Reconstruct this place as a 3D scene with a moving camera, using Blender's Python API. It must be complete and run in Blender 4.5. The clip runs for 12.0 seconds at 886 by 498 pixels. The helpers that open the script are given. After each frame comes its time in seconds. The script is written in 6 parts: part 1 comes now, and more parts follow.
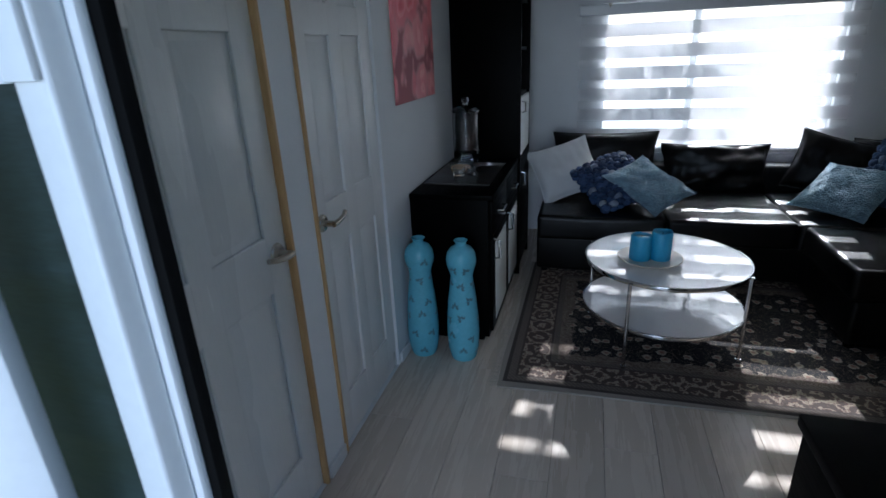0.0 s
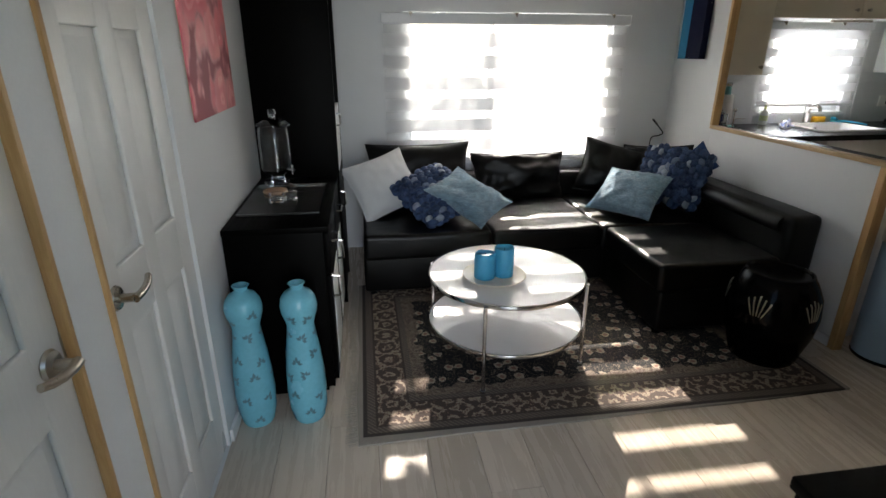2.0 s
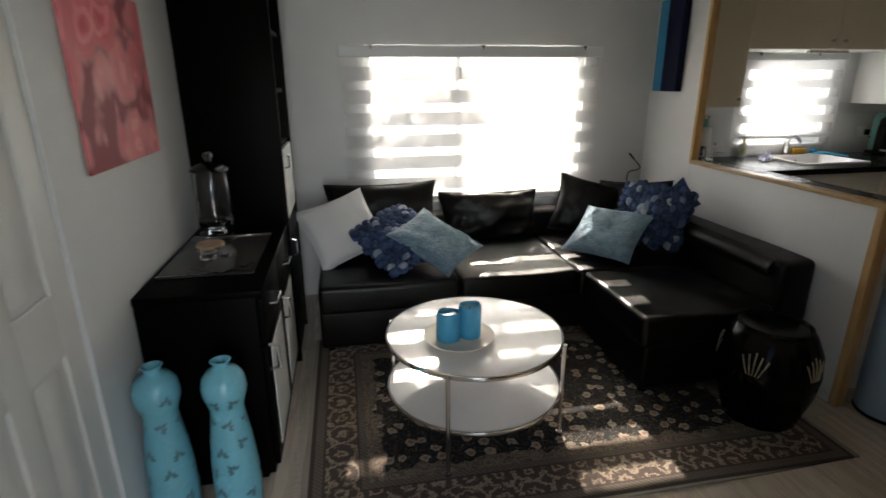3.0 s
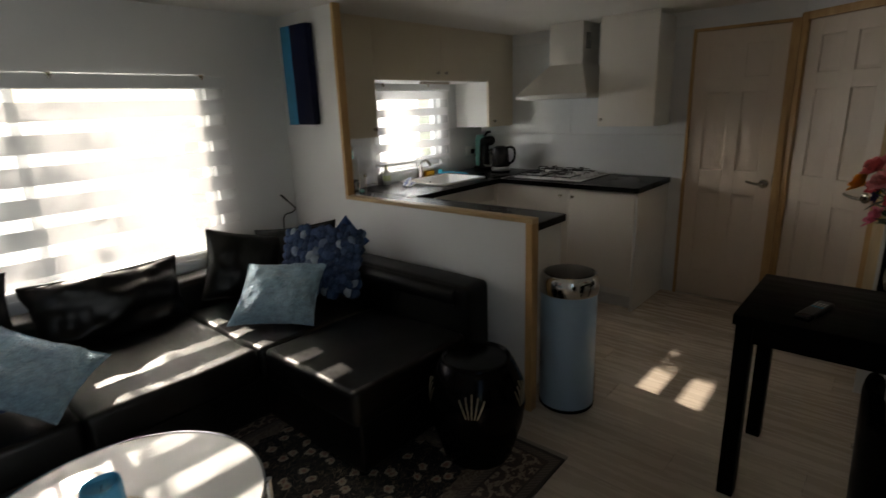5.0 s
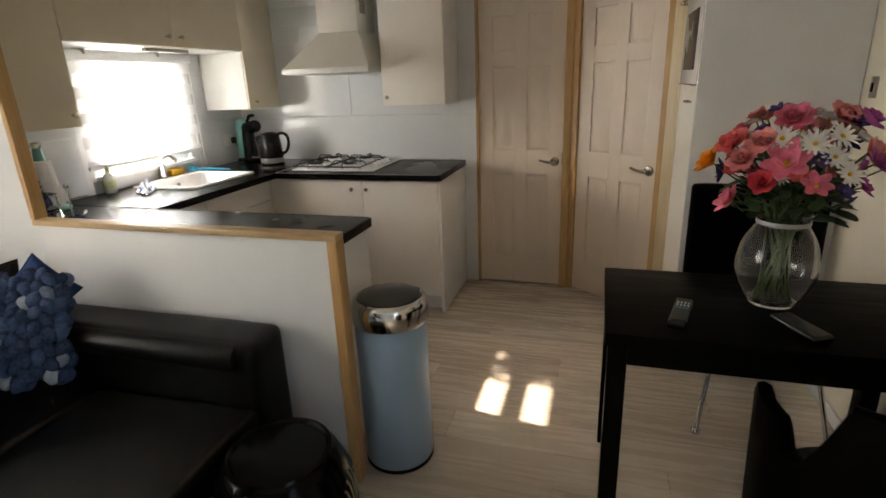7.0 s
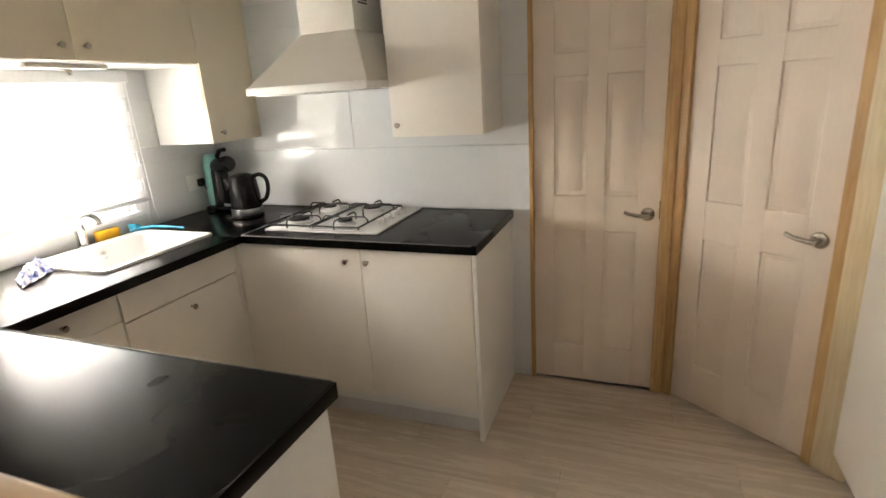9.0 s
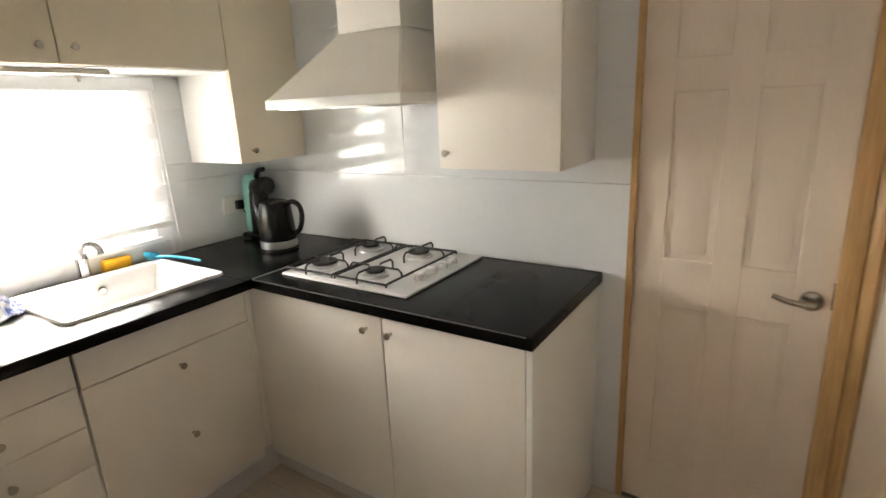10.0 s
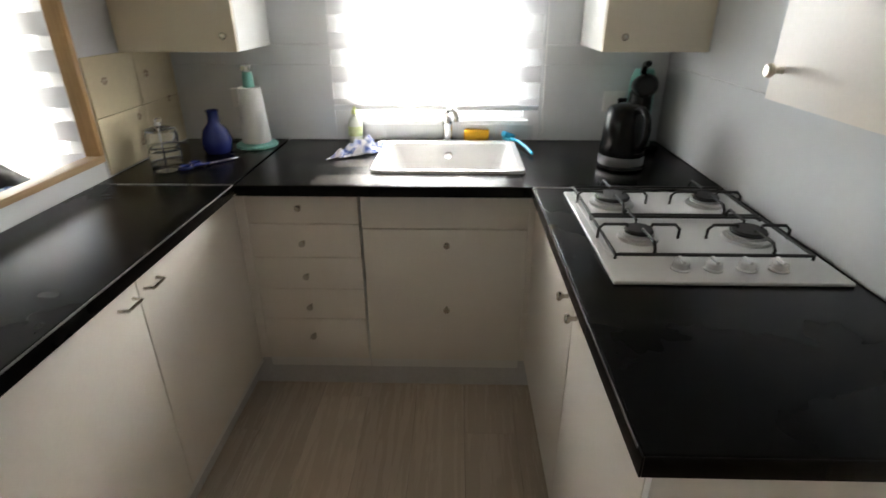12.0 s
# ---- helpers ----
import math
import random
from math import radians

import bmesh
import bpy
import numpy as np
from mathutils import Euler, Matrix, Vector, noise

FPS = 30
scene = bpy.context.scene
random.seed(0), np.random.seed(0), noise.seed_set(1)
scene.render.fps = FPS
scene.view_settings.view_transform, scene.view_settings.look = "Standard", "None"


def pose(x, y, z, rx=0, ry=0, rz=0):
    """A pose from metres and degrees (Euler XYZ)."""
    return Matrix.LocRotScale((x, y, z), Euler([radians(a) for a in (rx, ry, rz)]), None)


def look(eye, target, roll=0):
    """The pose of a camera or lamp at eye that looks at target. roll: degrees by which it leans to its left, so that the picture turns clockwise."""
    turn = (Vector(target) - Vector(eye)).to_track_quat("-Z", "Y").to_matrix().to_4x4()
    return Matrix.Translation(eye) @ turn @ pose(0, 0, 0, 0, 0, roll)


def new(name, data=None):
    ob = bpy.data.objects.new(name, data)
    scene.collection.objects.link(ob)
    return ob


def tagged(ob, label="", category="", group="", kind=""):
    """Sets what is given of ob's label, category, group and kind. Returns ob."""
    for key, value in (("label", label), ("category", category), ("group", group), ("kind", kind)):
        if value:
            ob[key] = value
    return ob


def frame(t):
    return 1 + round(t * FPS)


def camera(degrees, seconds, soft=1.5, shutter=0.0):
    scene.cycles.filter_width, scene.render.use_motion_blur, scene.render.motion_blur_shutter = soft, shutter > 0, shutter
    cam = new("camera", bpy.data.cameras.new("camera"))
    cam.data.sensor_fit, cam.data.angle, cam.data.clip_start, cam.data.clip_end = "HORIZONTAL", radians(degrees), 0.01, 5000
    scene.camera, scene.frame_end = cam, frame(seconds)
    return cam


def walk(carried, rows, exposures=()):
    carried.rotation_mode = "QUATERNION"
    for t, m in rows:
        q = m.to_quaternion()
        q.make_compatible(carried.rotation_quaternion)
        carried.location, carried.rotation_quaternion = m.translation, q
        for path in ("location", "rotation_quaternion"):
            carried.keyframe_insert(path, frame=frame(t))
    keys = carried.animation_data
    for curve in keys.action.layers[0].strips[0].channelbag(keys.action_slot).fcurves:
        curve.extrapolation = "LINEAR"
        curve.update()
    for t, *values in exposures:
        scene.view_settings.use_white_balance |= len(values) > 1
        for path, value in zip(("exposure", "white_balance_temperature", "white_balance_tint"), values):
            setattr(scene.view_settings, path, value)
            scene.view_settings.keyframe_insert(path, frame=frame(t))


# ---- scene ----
cam = camera(80.6, 12.0, 1.5, 0.3)
PATH = [
    (0, (0.203, 0.304, 1.436), (-0.316, 2.101, 0.727), -2.6),
    (0.5, (0.113, 0.449, 1.454), (-0.24, 2.271, 0.709), -2.2),
    (1, (-0.003, 0.514, 1.462), (-0.047, 2.384, 0.754), -2.7),
    (1.5, (-0.058, 0.539, 1.467), (0.101, 2.411, 0.783), -1.6),
    (2, (-0.057, 0.613, 1.452), (0.217, 2.462, 0.741), 0.1),
    (2.5, (0.023, 0.732, 1.479), (0.219, 2.629, 0.875), -0.5),
    (3, (0.092, 0.898, 1.475), (0.438, 2.77, 0.861), -0.3),
    (3.2, (0.097, 1.011, 1.458), (0.575, 2.852, 0.839), 0.3),
    (5, (0.311, 1.425, 1.477), (1.753, 2.707, 0.951), -2.1),
    (5.5, (0.436, 1.436, 1.484), (2.026, 2.555, 1.015), -3.0),
    (6, (0.542, 1.535, 1.47), (2.227, 2.458, 0.914), -1.9),
    (6.5, (0.682, 1.71, 1.461), (2.473, 2.424, 0.929), -2.4),
    (7, (0.85, 1.84, 1.438), (2.669, 2.398, 0.822), -2.2),
    (7.5, (1.118, 1.941, 1.446), (2.962, 2.457, 0.867), -2.2),
    (7.7, (1.227, 1.965, 1.457), (3.075, 2.487, 0.896), -1.3),
    (9.3, (2.182, 2.18, 1.491), (3.946, 2.938, 0.93), -3.5),
    (9.5, (2.328, 2.185, 1.51), (4.075, 3.002, 0.98), -2.1),
    (9.8, (2.525, 2.215, 1.504), (4.188, 3.194, 0.979), -0.7),
    (10, (2.64, 2.245, 1.491), (4.251, 3.306, 0.963), -2.6),
    (10.5, (2.907, 2.349, 1.501), (4.299, 3.645, 0.88), -1.3),
    (11, (3.152, 2.338, 1.489), (4.149, 3.913, 0.765), 0.4),
    (11.5, (3.372, 2.229, 1.487), (3.795, 4.027, 0.72), -0.4),
    (12, (3.544, 2.225, 1.447), (3.496, 4.034, 0.595), -0.1),
]
EXPOSURES = [(0, 1.01, 5400, 12), (0.5, 1.29, 5900, 13), (1, 1.58, 6400, 14), (2, 1.94, 6700, 13), (2.5, 1.84, 7000, 14), (3.2, 1.54, 7100, 13), (4.8, 1.10, 7150, 13), (5.5, 1.21, 7250, 13), (6.0, 1.93, 7350, 14),
             (6.5, 2.53, 7500, 14), (7.5, 2.95, 7550, 14), (9.5, 3.50, 7700, 16), (10.5, 3.38, 7350, 14), (11.5, 3.03, 6950, 13), (12, 2.90, 6800, 12)]
walk(cam, [(t, look(eye, target, roll)) for t, eye, target, roll in PATH], EXPOSURES)

# ---- world, sun, window light ----
SUN = Vector((0.137, 1.0, 0.618)).normalized()
world = bpy.data.worlds.new("world")
scene.world = world
world.use_nodes = True
wn = world.node_tree
sky = wn.nodes.new("ShaderNodeTexSky")
sky.sky_type = "NISHITA"
sky.sun_disc = False
sky.sun_elevation = math.asin(SUN.z)
sky.sun_rotation = math.atan2(SUN.x, SUN.y)
wn.links.new(sky.outputs[0], wn.nodes["Background"].inputs[0])
wn.nodes["Background"].inputs[1].default_value = 0.08
sun = new("sun", bpy.data.lights.new("sun", "SUN"))
sun.data.energy, sun.data.angle, sun.data.color = 5.0, radians(0.5), (1.0, 0.93, 0.83)
sun.matrix_world = look(SUN * 20, (0, 0, 0))


def window_light(name, x, y, z, w, h, watts):
    lamp = new(name, bpy.data.lights.new(name, "AREA"))
    lamp.data.shape, lamp.data.size, lamp.data.size_y, lamp.data.energy = "RECTANGLE", w, h, watts
    lamp.data.color = (0.93, 0.97, 1.0)
    lamp.matrix_world = look((x, y, z), (x, y - 1, z))


window_light("sky_light_living", 0.99, 4.78, 1.14, 1.45, 0.85, 3)
window_light("sky_light_kitchen", 3.46, 4.78, 1.30, 0.70, 0.58, 3.5)
door_sky = new("sky_light_entrance", bpy.data.lights.new("sky_light_entrance", "AREA"))
door_sky.data.shape, door_sky.data.size, door_sky.data.size_y, door_sky.data.energy, door_sky.data.color = "RECTANGLE", 0.9, 1.9, 10.5, (0.86, 0.93, 1.0)
door_sky.matrix_world = look((0.12, -0.75, 1.05), (0.12, 1, 1.05))

# ---- helpers for meshes ----
PLACE = {}


def empty(name, x, y, z, label, category, group="", kind=""):
    ob = new(name)
    ob.empty_display_size = 0.1
    ob.location = (x, y, z)
    PLACE[ob] = Matrix.Translation((x, y, z))
    return tagged(ob, label, category, group, kind)


def mesh_of(name, bm, material, smooth=False):
    me = bpy.data.meshes.new(name)
    bmesh.ops.recalc_face_normals(bm, faces=bm.faces)
    bm.to_mesh(me)
    bm.free()
    me.materials.append(material)
    if smooth:
        me.shade_smooth()
        me.set_sharp_from_angle(angle=radians(38))
    return me


def part(name, bm, material, parent, label="", smooth=True):
    ob = new(name, mesh_of(name, bm, material, smooth))
    ob.parent = parent
    ob.matrix_parent_inverse = PLACE[parent].inverted()
    PLACE[ob] = Matrix.Identity(4)
    return tagged(ob, label)


def thing(name, bm, material, label="", category="", group="", kind="", smooth=True):
    ob = new(name, mesh_of(name, bm, material, smooth))
    PLACE[ob] = Matrix.Identity(4)
    return tagged(ob, label, category, group, kind)


def box(a, b, bevel=0.003, seg=2):
    bm = bmesh.new()
    bmesh.ops.create_cube(bm, size=1)
    for v in bm.verts:
        v.co = Vector([(a[i] + b[i]) / 2 + v.co[i] * (b[i] - a[i]) for i in range(3)])
    if bevel > 0:
        bevel = min(bevel, 0.45 * min(abs(b[i] - a[i]) for i in range(3)))
        bmesh.ops.bevel(bm, geom=list(bm.edges), offset=bevel, segments=seg, profile=0.6, affect="EDGES")
    return bm


def join(*bms):
    out = bmesh.new()
    for b in bms:
        me = bpy.data.meshes.new("join")
        b.to_mesh(me)
        b.free()
        out.from_mesh(me)
        bpy.data.meshes.remove(me)
    return out


def moved(bm, m):
    bmesh.ops.transform(bm, matrix=m, verts=bm.verts)
    return bm


def lathe(profile, x=0, y=0, z=0, n=40, close=True):
    """Turned shape from (radius, height) pairs."""
    bm = bmesh.new()
    rings = []
    for r, h in profile:
        if r < 1e-5:
            rings.append([bm.verts.new((x, y, z + h))])
        else:
            rings.append([bm.verts.new((x + r * math.cos(2 * math.pi * k / n), y + r * math.sin(2 * math.pi * k / n), z + h)) for k in range(n)])
    for a, b in zip(rings, rings[1:]):
        for k in range(n):
            p, q = a[k % len(a)], a[(k + 1) % len(a)]
            r, s = b[(k + 1) % len(b)], b[k % len(b)]
            vs = []
            for v in (p, q, r, s):
                if v not in vs:
                    vs.append(v)
            if len(vs) > 2:
                bm.faces.new(vs)
    return bm


def tube(points, r, n=10, taper=1.0):
    """A bent rod through the points."""
    pts = [Vector(p) for p in points]
    bm = bmesh.new()
    rings = []
    up = Vector((0.123, 0.357, 0.926))
    for i, p in enumerate(pts):
        d = ((pts[min(i + 1, len(pts) - 1)] - pts[max(i - 1, 0)])).normalized()
        a = d.cross(up if abs(d.dot(up)) < 0.95 else Vector((1, 0, 0))).normalized()
        b = d.cross(a)
        rr = r * (1 + (taper - 1) * i / max(1, len(pts) - 1))
        rings.append([bm.verts.new(p + rr * (math.cos(2 * math.pi * k / n) * a + math.sin(2 * math.pi * k / n) * b)) for k in range(n)])
    for a, b in zip(rings, rings[1:]):
        for k in range(n):
            bm.faces.new((a[k], a[(k + 1) % n], b[(k + 1) % n], b[k]))
    bm.faces.new(rings[0][::-1])
    bm.faces.new(rings[-1])
    return bm


def bend(points, n=6):
    """A smooth run of points through the given ones."""
    p = [Vector(k) for k in points]
    p = [2 * p[0] - p[1], *p, 2 * p[-1] - p[-2]]
    out = []
    for a, b, c, d in zip(p, p[1:], p[2:], p[3:]):
        for k in range(n):
            s = k / n
            out.append(0.5 * (2 * b + (c - a) * s + (2 * a - 5 * b + 4 * c - d) * s * s + (3 * b - a - 3 * c + d) * s ** 3))
    return out + [p[-2]]


def arc(c, r, a0, a1, n, z0, z1):
    return [(c[0] + r * math.cos(a0 + (a1 - a0) * k / n), c[1] + r * math.sin(a0 + (a1 - a0) * k / n), z0 + (z1 - z0) * k / n) for k in range(n + 1)]


def bar(p, q, w, t, up=(0, 0, 1), bevel=0.002):
    """A straight bar of section w by t from p to q."""
    p, q = Vector(p), Vector(q)
    d = q - p
    bm = box((-w / 2, -t / 2, 0), (w / 2, t / 2, d.length), bevel, 1)
    return moved(bm, Matrix.Translation(p) @ d.to_track_quat("Z", "Y").to_matrix().to_4x4())


def pillow(w, h, d, rough=0.01, seed=0.0, n=26, sharp=2.2):
    """A stuffed cushion in the xz plane, thickness along y, with pinched corners and creases."""
    bm = bmesh.new()
    grid = {}
    for side in (-1, 1):
        for i in range(n + 1):
            for j in range(n + 1):
                u, v = 2 * i / n - 1, 2 * j / n - 1
                edge = i in (0, n) or j in (0, n)
                if edge and side == 1:
                    grid[side, i, j] = grid[-1, i, j]
                    continue
                pinch = 1 - 0.09 * (1 - abs(u) ** sharp) * abs(v) ** 3
                pinch2 = 1 - 0.09 * (1 - abs(v) ** sharp) * abs(u) ** 3
                puff = (max(0, 1 - abs(u) ** 2.6) * max(0, 1 - abs(v) ** 2.6)) ** 0.52
                p = Vector((u * w / 2 * pinch2, side * d / 2 * puff, v * h / 2 * pinch))
                k = noise.noise(Vector((u * 1.8 + seed, v * 1.8, side * 3.1 + seed))) + 0.6 * noise.noise(Vector((u * 4.5, v * 2.6 + seed, side + seed)))
                p += Vector((0.35 * k, side * k * (0.3 + puff), 0.35 * k)) * rough
                grid[side, i, j] = bm.verts.new(p)
    for side in (-1, 1):
        for i in range(n):
            for j in range(n):
                f = [grid[side, i, j], grid[side, i + 1, j], grid[side, i + 1, j + 1], grid[side, i, j + 1]]
                bm.faces.new(f if side < 0 else f[::-1])
    return bm


# ---- materials ----
def nodes_of(name):
    m = bpy.data.materials.new(name)
    m.use_nodes = True
    return m, m.node_tree, m.node_tree.nodes["Principled BSDF"]


def value(nt, kind, **sets):
    n = nt.nodes.new(kind)
    for k, v in sets.items():
        n.inputs[k].default_value = v
    return n


def ramp(nt, fac, stops):
    n = nt.nodes.new("ShaderNodeValToRGB")
    el = n.color_ramp.elements
    while len(el) < len(stops):
        el.new(0.5)
    for e, (p, c) in zip(el, stops):
        e.position = p
        e.color = (*c, 1) if len(c) == 3 else c
    nt.links.new(fac, n.inputs[0])
    return n.outputs[0]


def mix(nt, fac, a, b, blend="MIX"):
    n = nt.nodes.new("ShaderNodeMix")
    n.data_type, n.blend_type = "RGBA", blend
    for k, v in ((0, fac), (6, a), (7, b)):
        if hasattr(v, "is_linked"):
            nt.links.new(v, n.inputs[k])
        else:
            n.inputs[k].default_value = v if k == 0 else (*v, 1)
    return n.outputs[2]


def coords(nt, scale=(1, 1, 1), loose=False):
    tc = nt.nodes.new("ShaderNodeTexCoord")
    mp = nt.nodes.new("ShaderNodeMapping")
    mp.inputs["Scale"].default_value = scale
    if loose:
        info = nt.nodes.new("ShaderNodeObjectInfo")
        add = nt.nodes.new("ShaderNodeVectorMath")
        mul = nt.nodes.new("ShaderNodeMath")
        mul.operation = "MULTIPLY"
        mul.inputs[1].default_value = 37.0
        nt.links.new(info.outputs["Random"], mul.inputs[0])
        nt.links.new(tc.outputs["Object"], add.inputs[0])
        nt.links.new(mul.outputs[0], add.inputs[1])
        nt.links.new(add.outputs[0], mp.inputs[0])
    else:
        nt.links.new(tc.outputs["Object"], mp.inputs[0])
    return mp.outputs[0]


def noise_tex(nt, vec, scale, detail=4, rough=0.55, distort=0.0):
    n = value(nt, "ShaderNodeTexNoise", Scale=scale, Detail=detail, Roughness=rough, Distortion=distort)
    nt.links.new(vec, n.inputs["Vector"])
    return n.outputs["Fac"]


def bump(nt, b, height, strength, distance=0.01):
    n = value(nt, "ShaderNodeBump", Strength=strength, Distance=distance)
    nt.links.new(height, n.inputs["Height"])
    nt.links.new(n.outputs[0], b.inputs["Normal"])


def surface(name, colour, rough=0.5, metal=0.0, vary=0.12, big=1.3, fine=60, relief=0.15, spread=0.1, stretch=(1, 1, 1), depth=0.002, coat=0.0, sheen=0.0, spec=0.5):
    """A plain painted, cast or woven surface: blotches, fine grain, uneven gloss and slight relief."""
    m, nt, b = nodes_of(name)
    v = coords(nt, stretch)
    n1, n2 = noise_tex(nt, v, big, 5), noise_tex(nt, v, fine, 3)
    dark = tuple(c * (1 - vary) for c in colour)
    light = tuple(min(1, c * (1 + vary * 0.6)) for c in colour)
    c1 = ramp(nt, n1, [(0.3, dark), (0.7, light)])
    c2 = mix(nt, 0.35, c1, ramp(nt, n2, [(0.35, dark), (0.65, light)]))
    nt.links.new(c2, b.inputs["Base Color"])
    r = ramp(nt, n1, [(0.3, (max(0.03, rough - spread),) * 3), (0.7, (min(1, rough + spread),) * 3)])
    nt.links.new(r, b.inputs["Roughness"])
    b.inputs["Metallic"].default_value = metal
    b.inputs["Coat Weight"].default_value = coat
    b.inputs["Sheen Weight"].default_value = sheen
    b.inputs["Specular IOR Level"].default_value = spec
    if relief:
        bump(nt, b, n2, relief, depth)
    return m


def wood(name, a, b_, c, scale=1.0, rough=0.45, along="y", loose=False, tone=0.0, spec=0.5, pores=0.3):
    """Long grain along one axis, with pores and board-to-board tone."""
    m, nt, b = nodes_of(name)
    s = {"x": (0.6, 9, 9), "y": (9, 0.6, 9), "z": (9, 9, 0.6)}[along]
    v = coords(nt, tuple(k * scale for k in s), loose)
    g1, g2 = noise_tex(nt, v, 1.0, 6, 0.6, 0.6), noise_tex(nt, v, 7.0, 4, 0.7)
    col = ramp(nt, g1, [(0.25, a), (0.5, b_), (0.75, c)])
    col = mix(nt, pores, col, ramp(nt, g2, [(0.4, a), (0.6, c)]))
    if tone:
        info = nt.nodes.new("ShaderNodeObjectInfo")
        col = mix(nt, tone, col, ramp(nt, info.outputs["Random"], [(0, tuple(k * 0.72 for k in b_)), (1, tuple(k * 1.25 for k in b_))]))
    nt.links.new(col, b.inputs["Base Color"])
    nt.links.new(ramp(nt, g2, [(0.3, (rough - 0.08,) * 3), (0.7, (rough + 0.1,) * 3)]), b.inputs["Roughness"])
    bump(nt, b, g2, 0.12, 0.002)
    b.inputs["Specular IOR Level"].default_value = spec
    return m


def clear(name, colour=(1, 1, 1), rough=0.0, ior=1.45):
    m, nt, b = nodes_of(name)
    b.inputs["Base Color"].default_value = (*colour, 1)
    b.inputs["Transmission Weight"].default_value = 1
    b.inputs["Roughness"].default_value = rough
    b.inputs["IOR"].default_value = ior
    return m


def fabric_band(name, through_, glow, colour):
    """Blind cloth: part open weave, part cloth that light soaks through."""
    m = bpy.data.materials.new(name)
    m.use_nodes = True
    nt = m.node_tree
    nt.nodes.remove(nt.nodes["Principled BSDF"])
    out = nt.nodes["Material Output"]
    v = coords(nt, (1, 1, 1))
    weave = noise_tex(nt, v, 350, 2)
    blot = noise_tex(nt, v, 5, 3)
    col = mix(nt, 0.5, ramp(nt, weave, [(0.3, tuple(c * 0.9 for c in colour)), (0.7, colour)]), ramp(nt, blot, [(0.3, tuple(c * 0.93 for c in colour)), (0.7, colour)]))
    d, t, tr = nt.nodes.new("ShaderNodeBsdfDiffuse"), nt.nodes.new("ShaderNodeBsdfTranslucent"), nt.nodes.new("ShaderNodeBsdfTransparent")
    nt.links.new(col, d.inputs[0])
    nt.links.new(col, t.inputs[0])
    m1, m2 = nt.nodes.new("ShaderNodeMixShader"), nt.nodes.new("ShaderNodeMixShader")
    m1.inputs[0].default_value, m2.inputs[0].default_value = glow, through_
    nt.links.new(d.outputs[0], m1.inputs[1])
    nt.links.new(t.outputs[0], m1.inputs[2])
    nt.links.new(m1.outputs[0], m2.inputs[1])
    nt.links.new(tr.outputs[0], m2.inputs[2])
    nt.links.new(m2.outputs[0], out.inputs[0])
    return m


WALL = surface("wall_paint", (0.72, 0.73, 0.74), 0.6, vary=0.04, fine=140, relief=0.08)
WALLS = surface("cream_wall_paint", (0.76, 0.70, 0.58), 0.6, vary=0.05, fine=140, relief=0.08)
CEIL = surface("ceiling_paint", (0.74, 0.72, 0.68), 0.8, vary=0.05, fine=90, relief=0.12)
DOORW = surface("door_gloss_white", (0.74, 0.73, 0.71), 0.3, vary=0.05, fine=160, relief=0.1, stretch=(1, 1, 0.15))
DOORC = surface("door_cream", (0.74, 0.63, 0.53), 0.42, vary=0.06, fine=160, relief=0.15, stretch=(1, 1, 0.15))
PINE = wood("pine_trim", (0.36, 0.19, 0.07), (0.54, 0.32, 0.13), (0.63, 0.42, 0.20), 1.4, 0.4, "z")
PINEY = wood("pine_cap", (0.36, 0.22, 0.10), (0.52, 0.35, 0.18), (0.60, 0.42, 0.24), 1.4, 0.38, "y")
PALE = wood("pale_wood", (0.50, 0.38, 0.22), (0.64, 0.52, 0.33), (0.72, 0.60, 0.42), 1.2, 0.4, "z")
PLANK = wood("laminate_plank", (0.47, 0.395, 0.315), (0.54, 0.465, 0.385), (0.585, 0.515, 0.435), 0.5, 0.26, "y", True, 0.34, pores=0.12)
BLACKW = wood("black_brown_veneer", (0.0009, 0.0008, 0.0008), (0.0014, 0.0013, 0.0011), (0.0026, 0.0023, 0.002), 1.0, 0.38, "y", spec=0.03)
WORKTOP = surface("worktop_black", (0.0016, 0.0016, 0.0018), 0.27, spec=0.14, vary=0.3, fine=260, relief=0.05, spread=0.012)
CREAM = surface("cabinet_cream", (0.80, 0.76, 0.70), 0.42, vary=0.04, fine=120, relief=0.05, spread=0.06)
# cabinet cream with the backlit window wall's shade put into the colour
CREAMG = surface("cabinet_cream_shaded", (0.70, 0.625, 0.50), 0.42, vary=0.05, fine=120, relief=0.05, spread=0.06)
WHITEB = surface("white_board", (0.78, 0.78, 0.76), 0.38, vary=0.04, fine=90, relief=0.04)
PLINTH = surface("plinth_white", (0.60, 0.60, 0.60), 0.5, vary=0.12, big=4, fine=60)
SPLASH = surface("splash_panel", (0.68, 0.70, 0.71), 0.07, vary=0.03, fine=30, relief=0.02, spread=0.02, spec=0.38)
CHROME = surface("chrome", (0.62, 0.62, 0.62), 0.12, 1.0, vary=0.08, fine=80, relief=0.02, spread=0.05)
NICKEL = surface("satin_nickel", (0.46, 0.42, 0.36), 0.26, 1.0, vary=0.15, fine=120, relief=0.05)
ANODE = surface("dull_aluminium", (0.24, 0.24, 0.24), 0.4, 0.8, vary=0.2, fine=180, relief=0.05)
STEEL = surface("brushed_steel", (0.55, 0.55, 0.54), 0.3, 1.0, vary=0.1, fine=180, relief=0.05, stretch=(0.2, 1, 1))
LEATHER = surface("black_leather", (0.0018, 0.0017, 0.0016), 0.38, spec=0.28, vary=0.3, big=4, fine=220, relief=0.35, spread=0.1, depth=0.002)
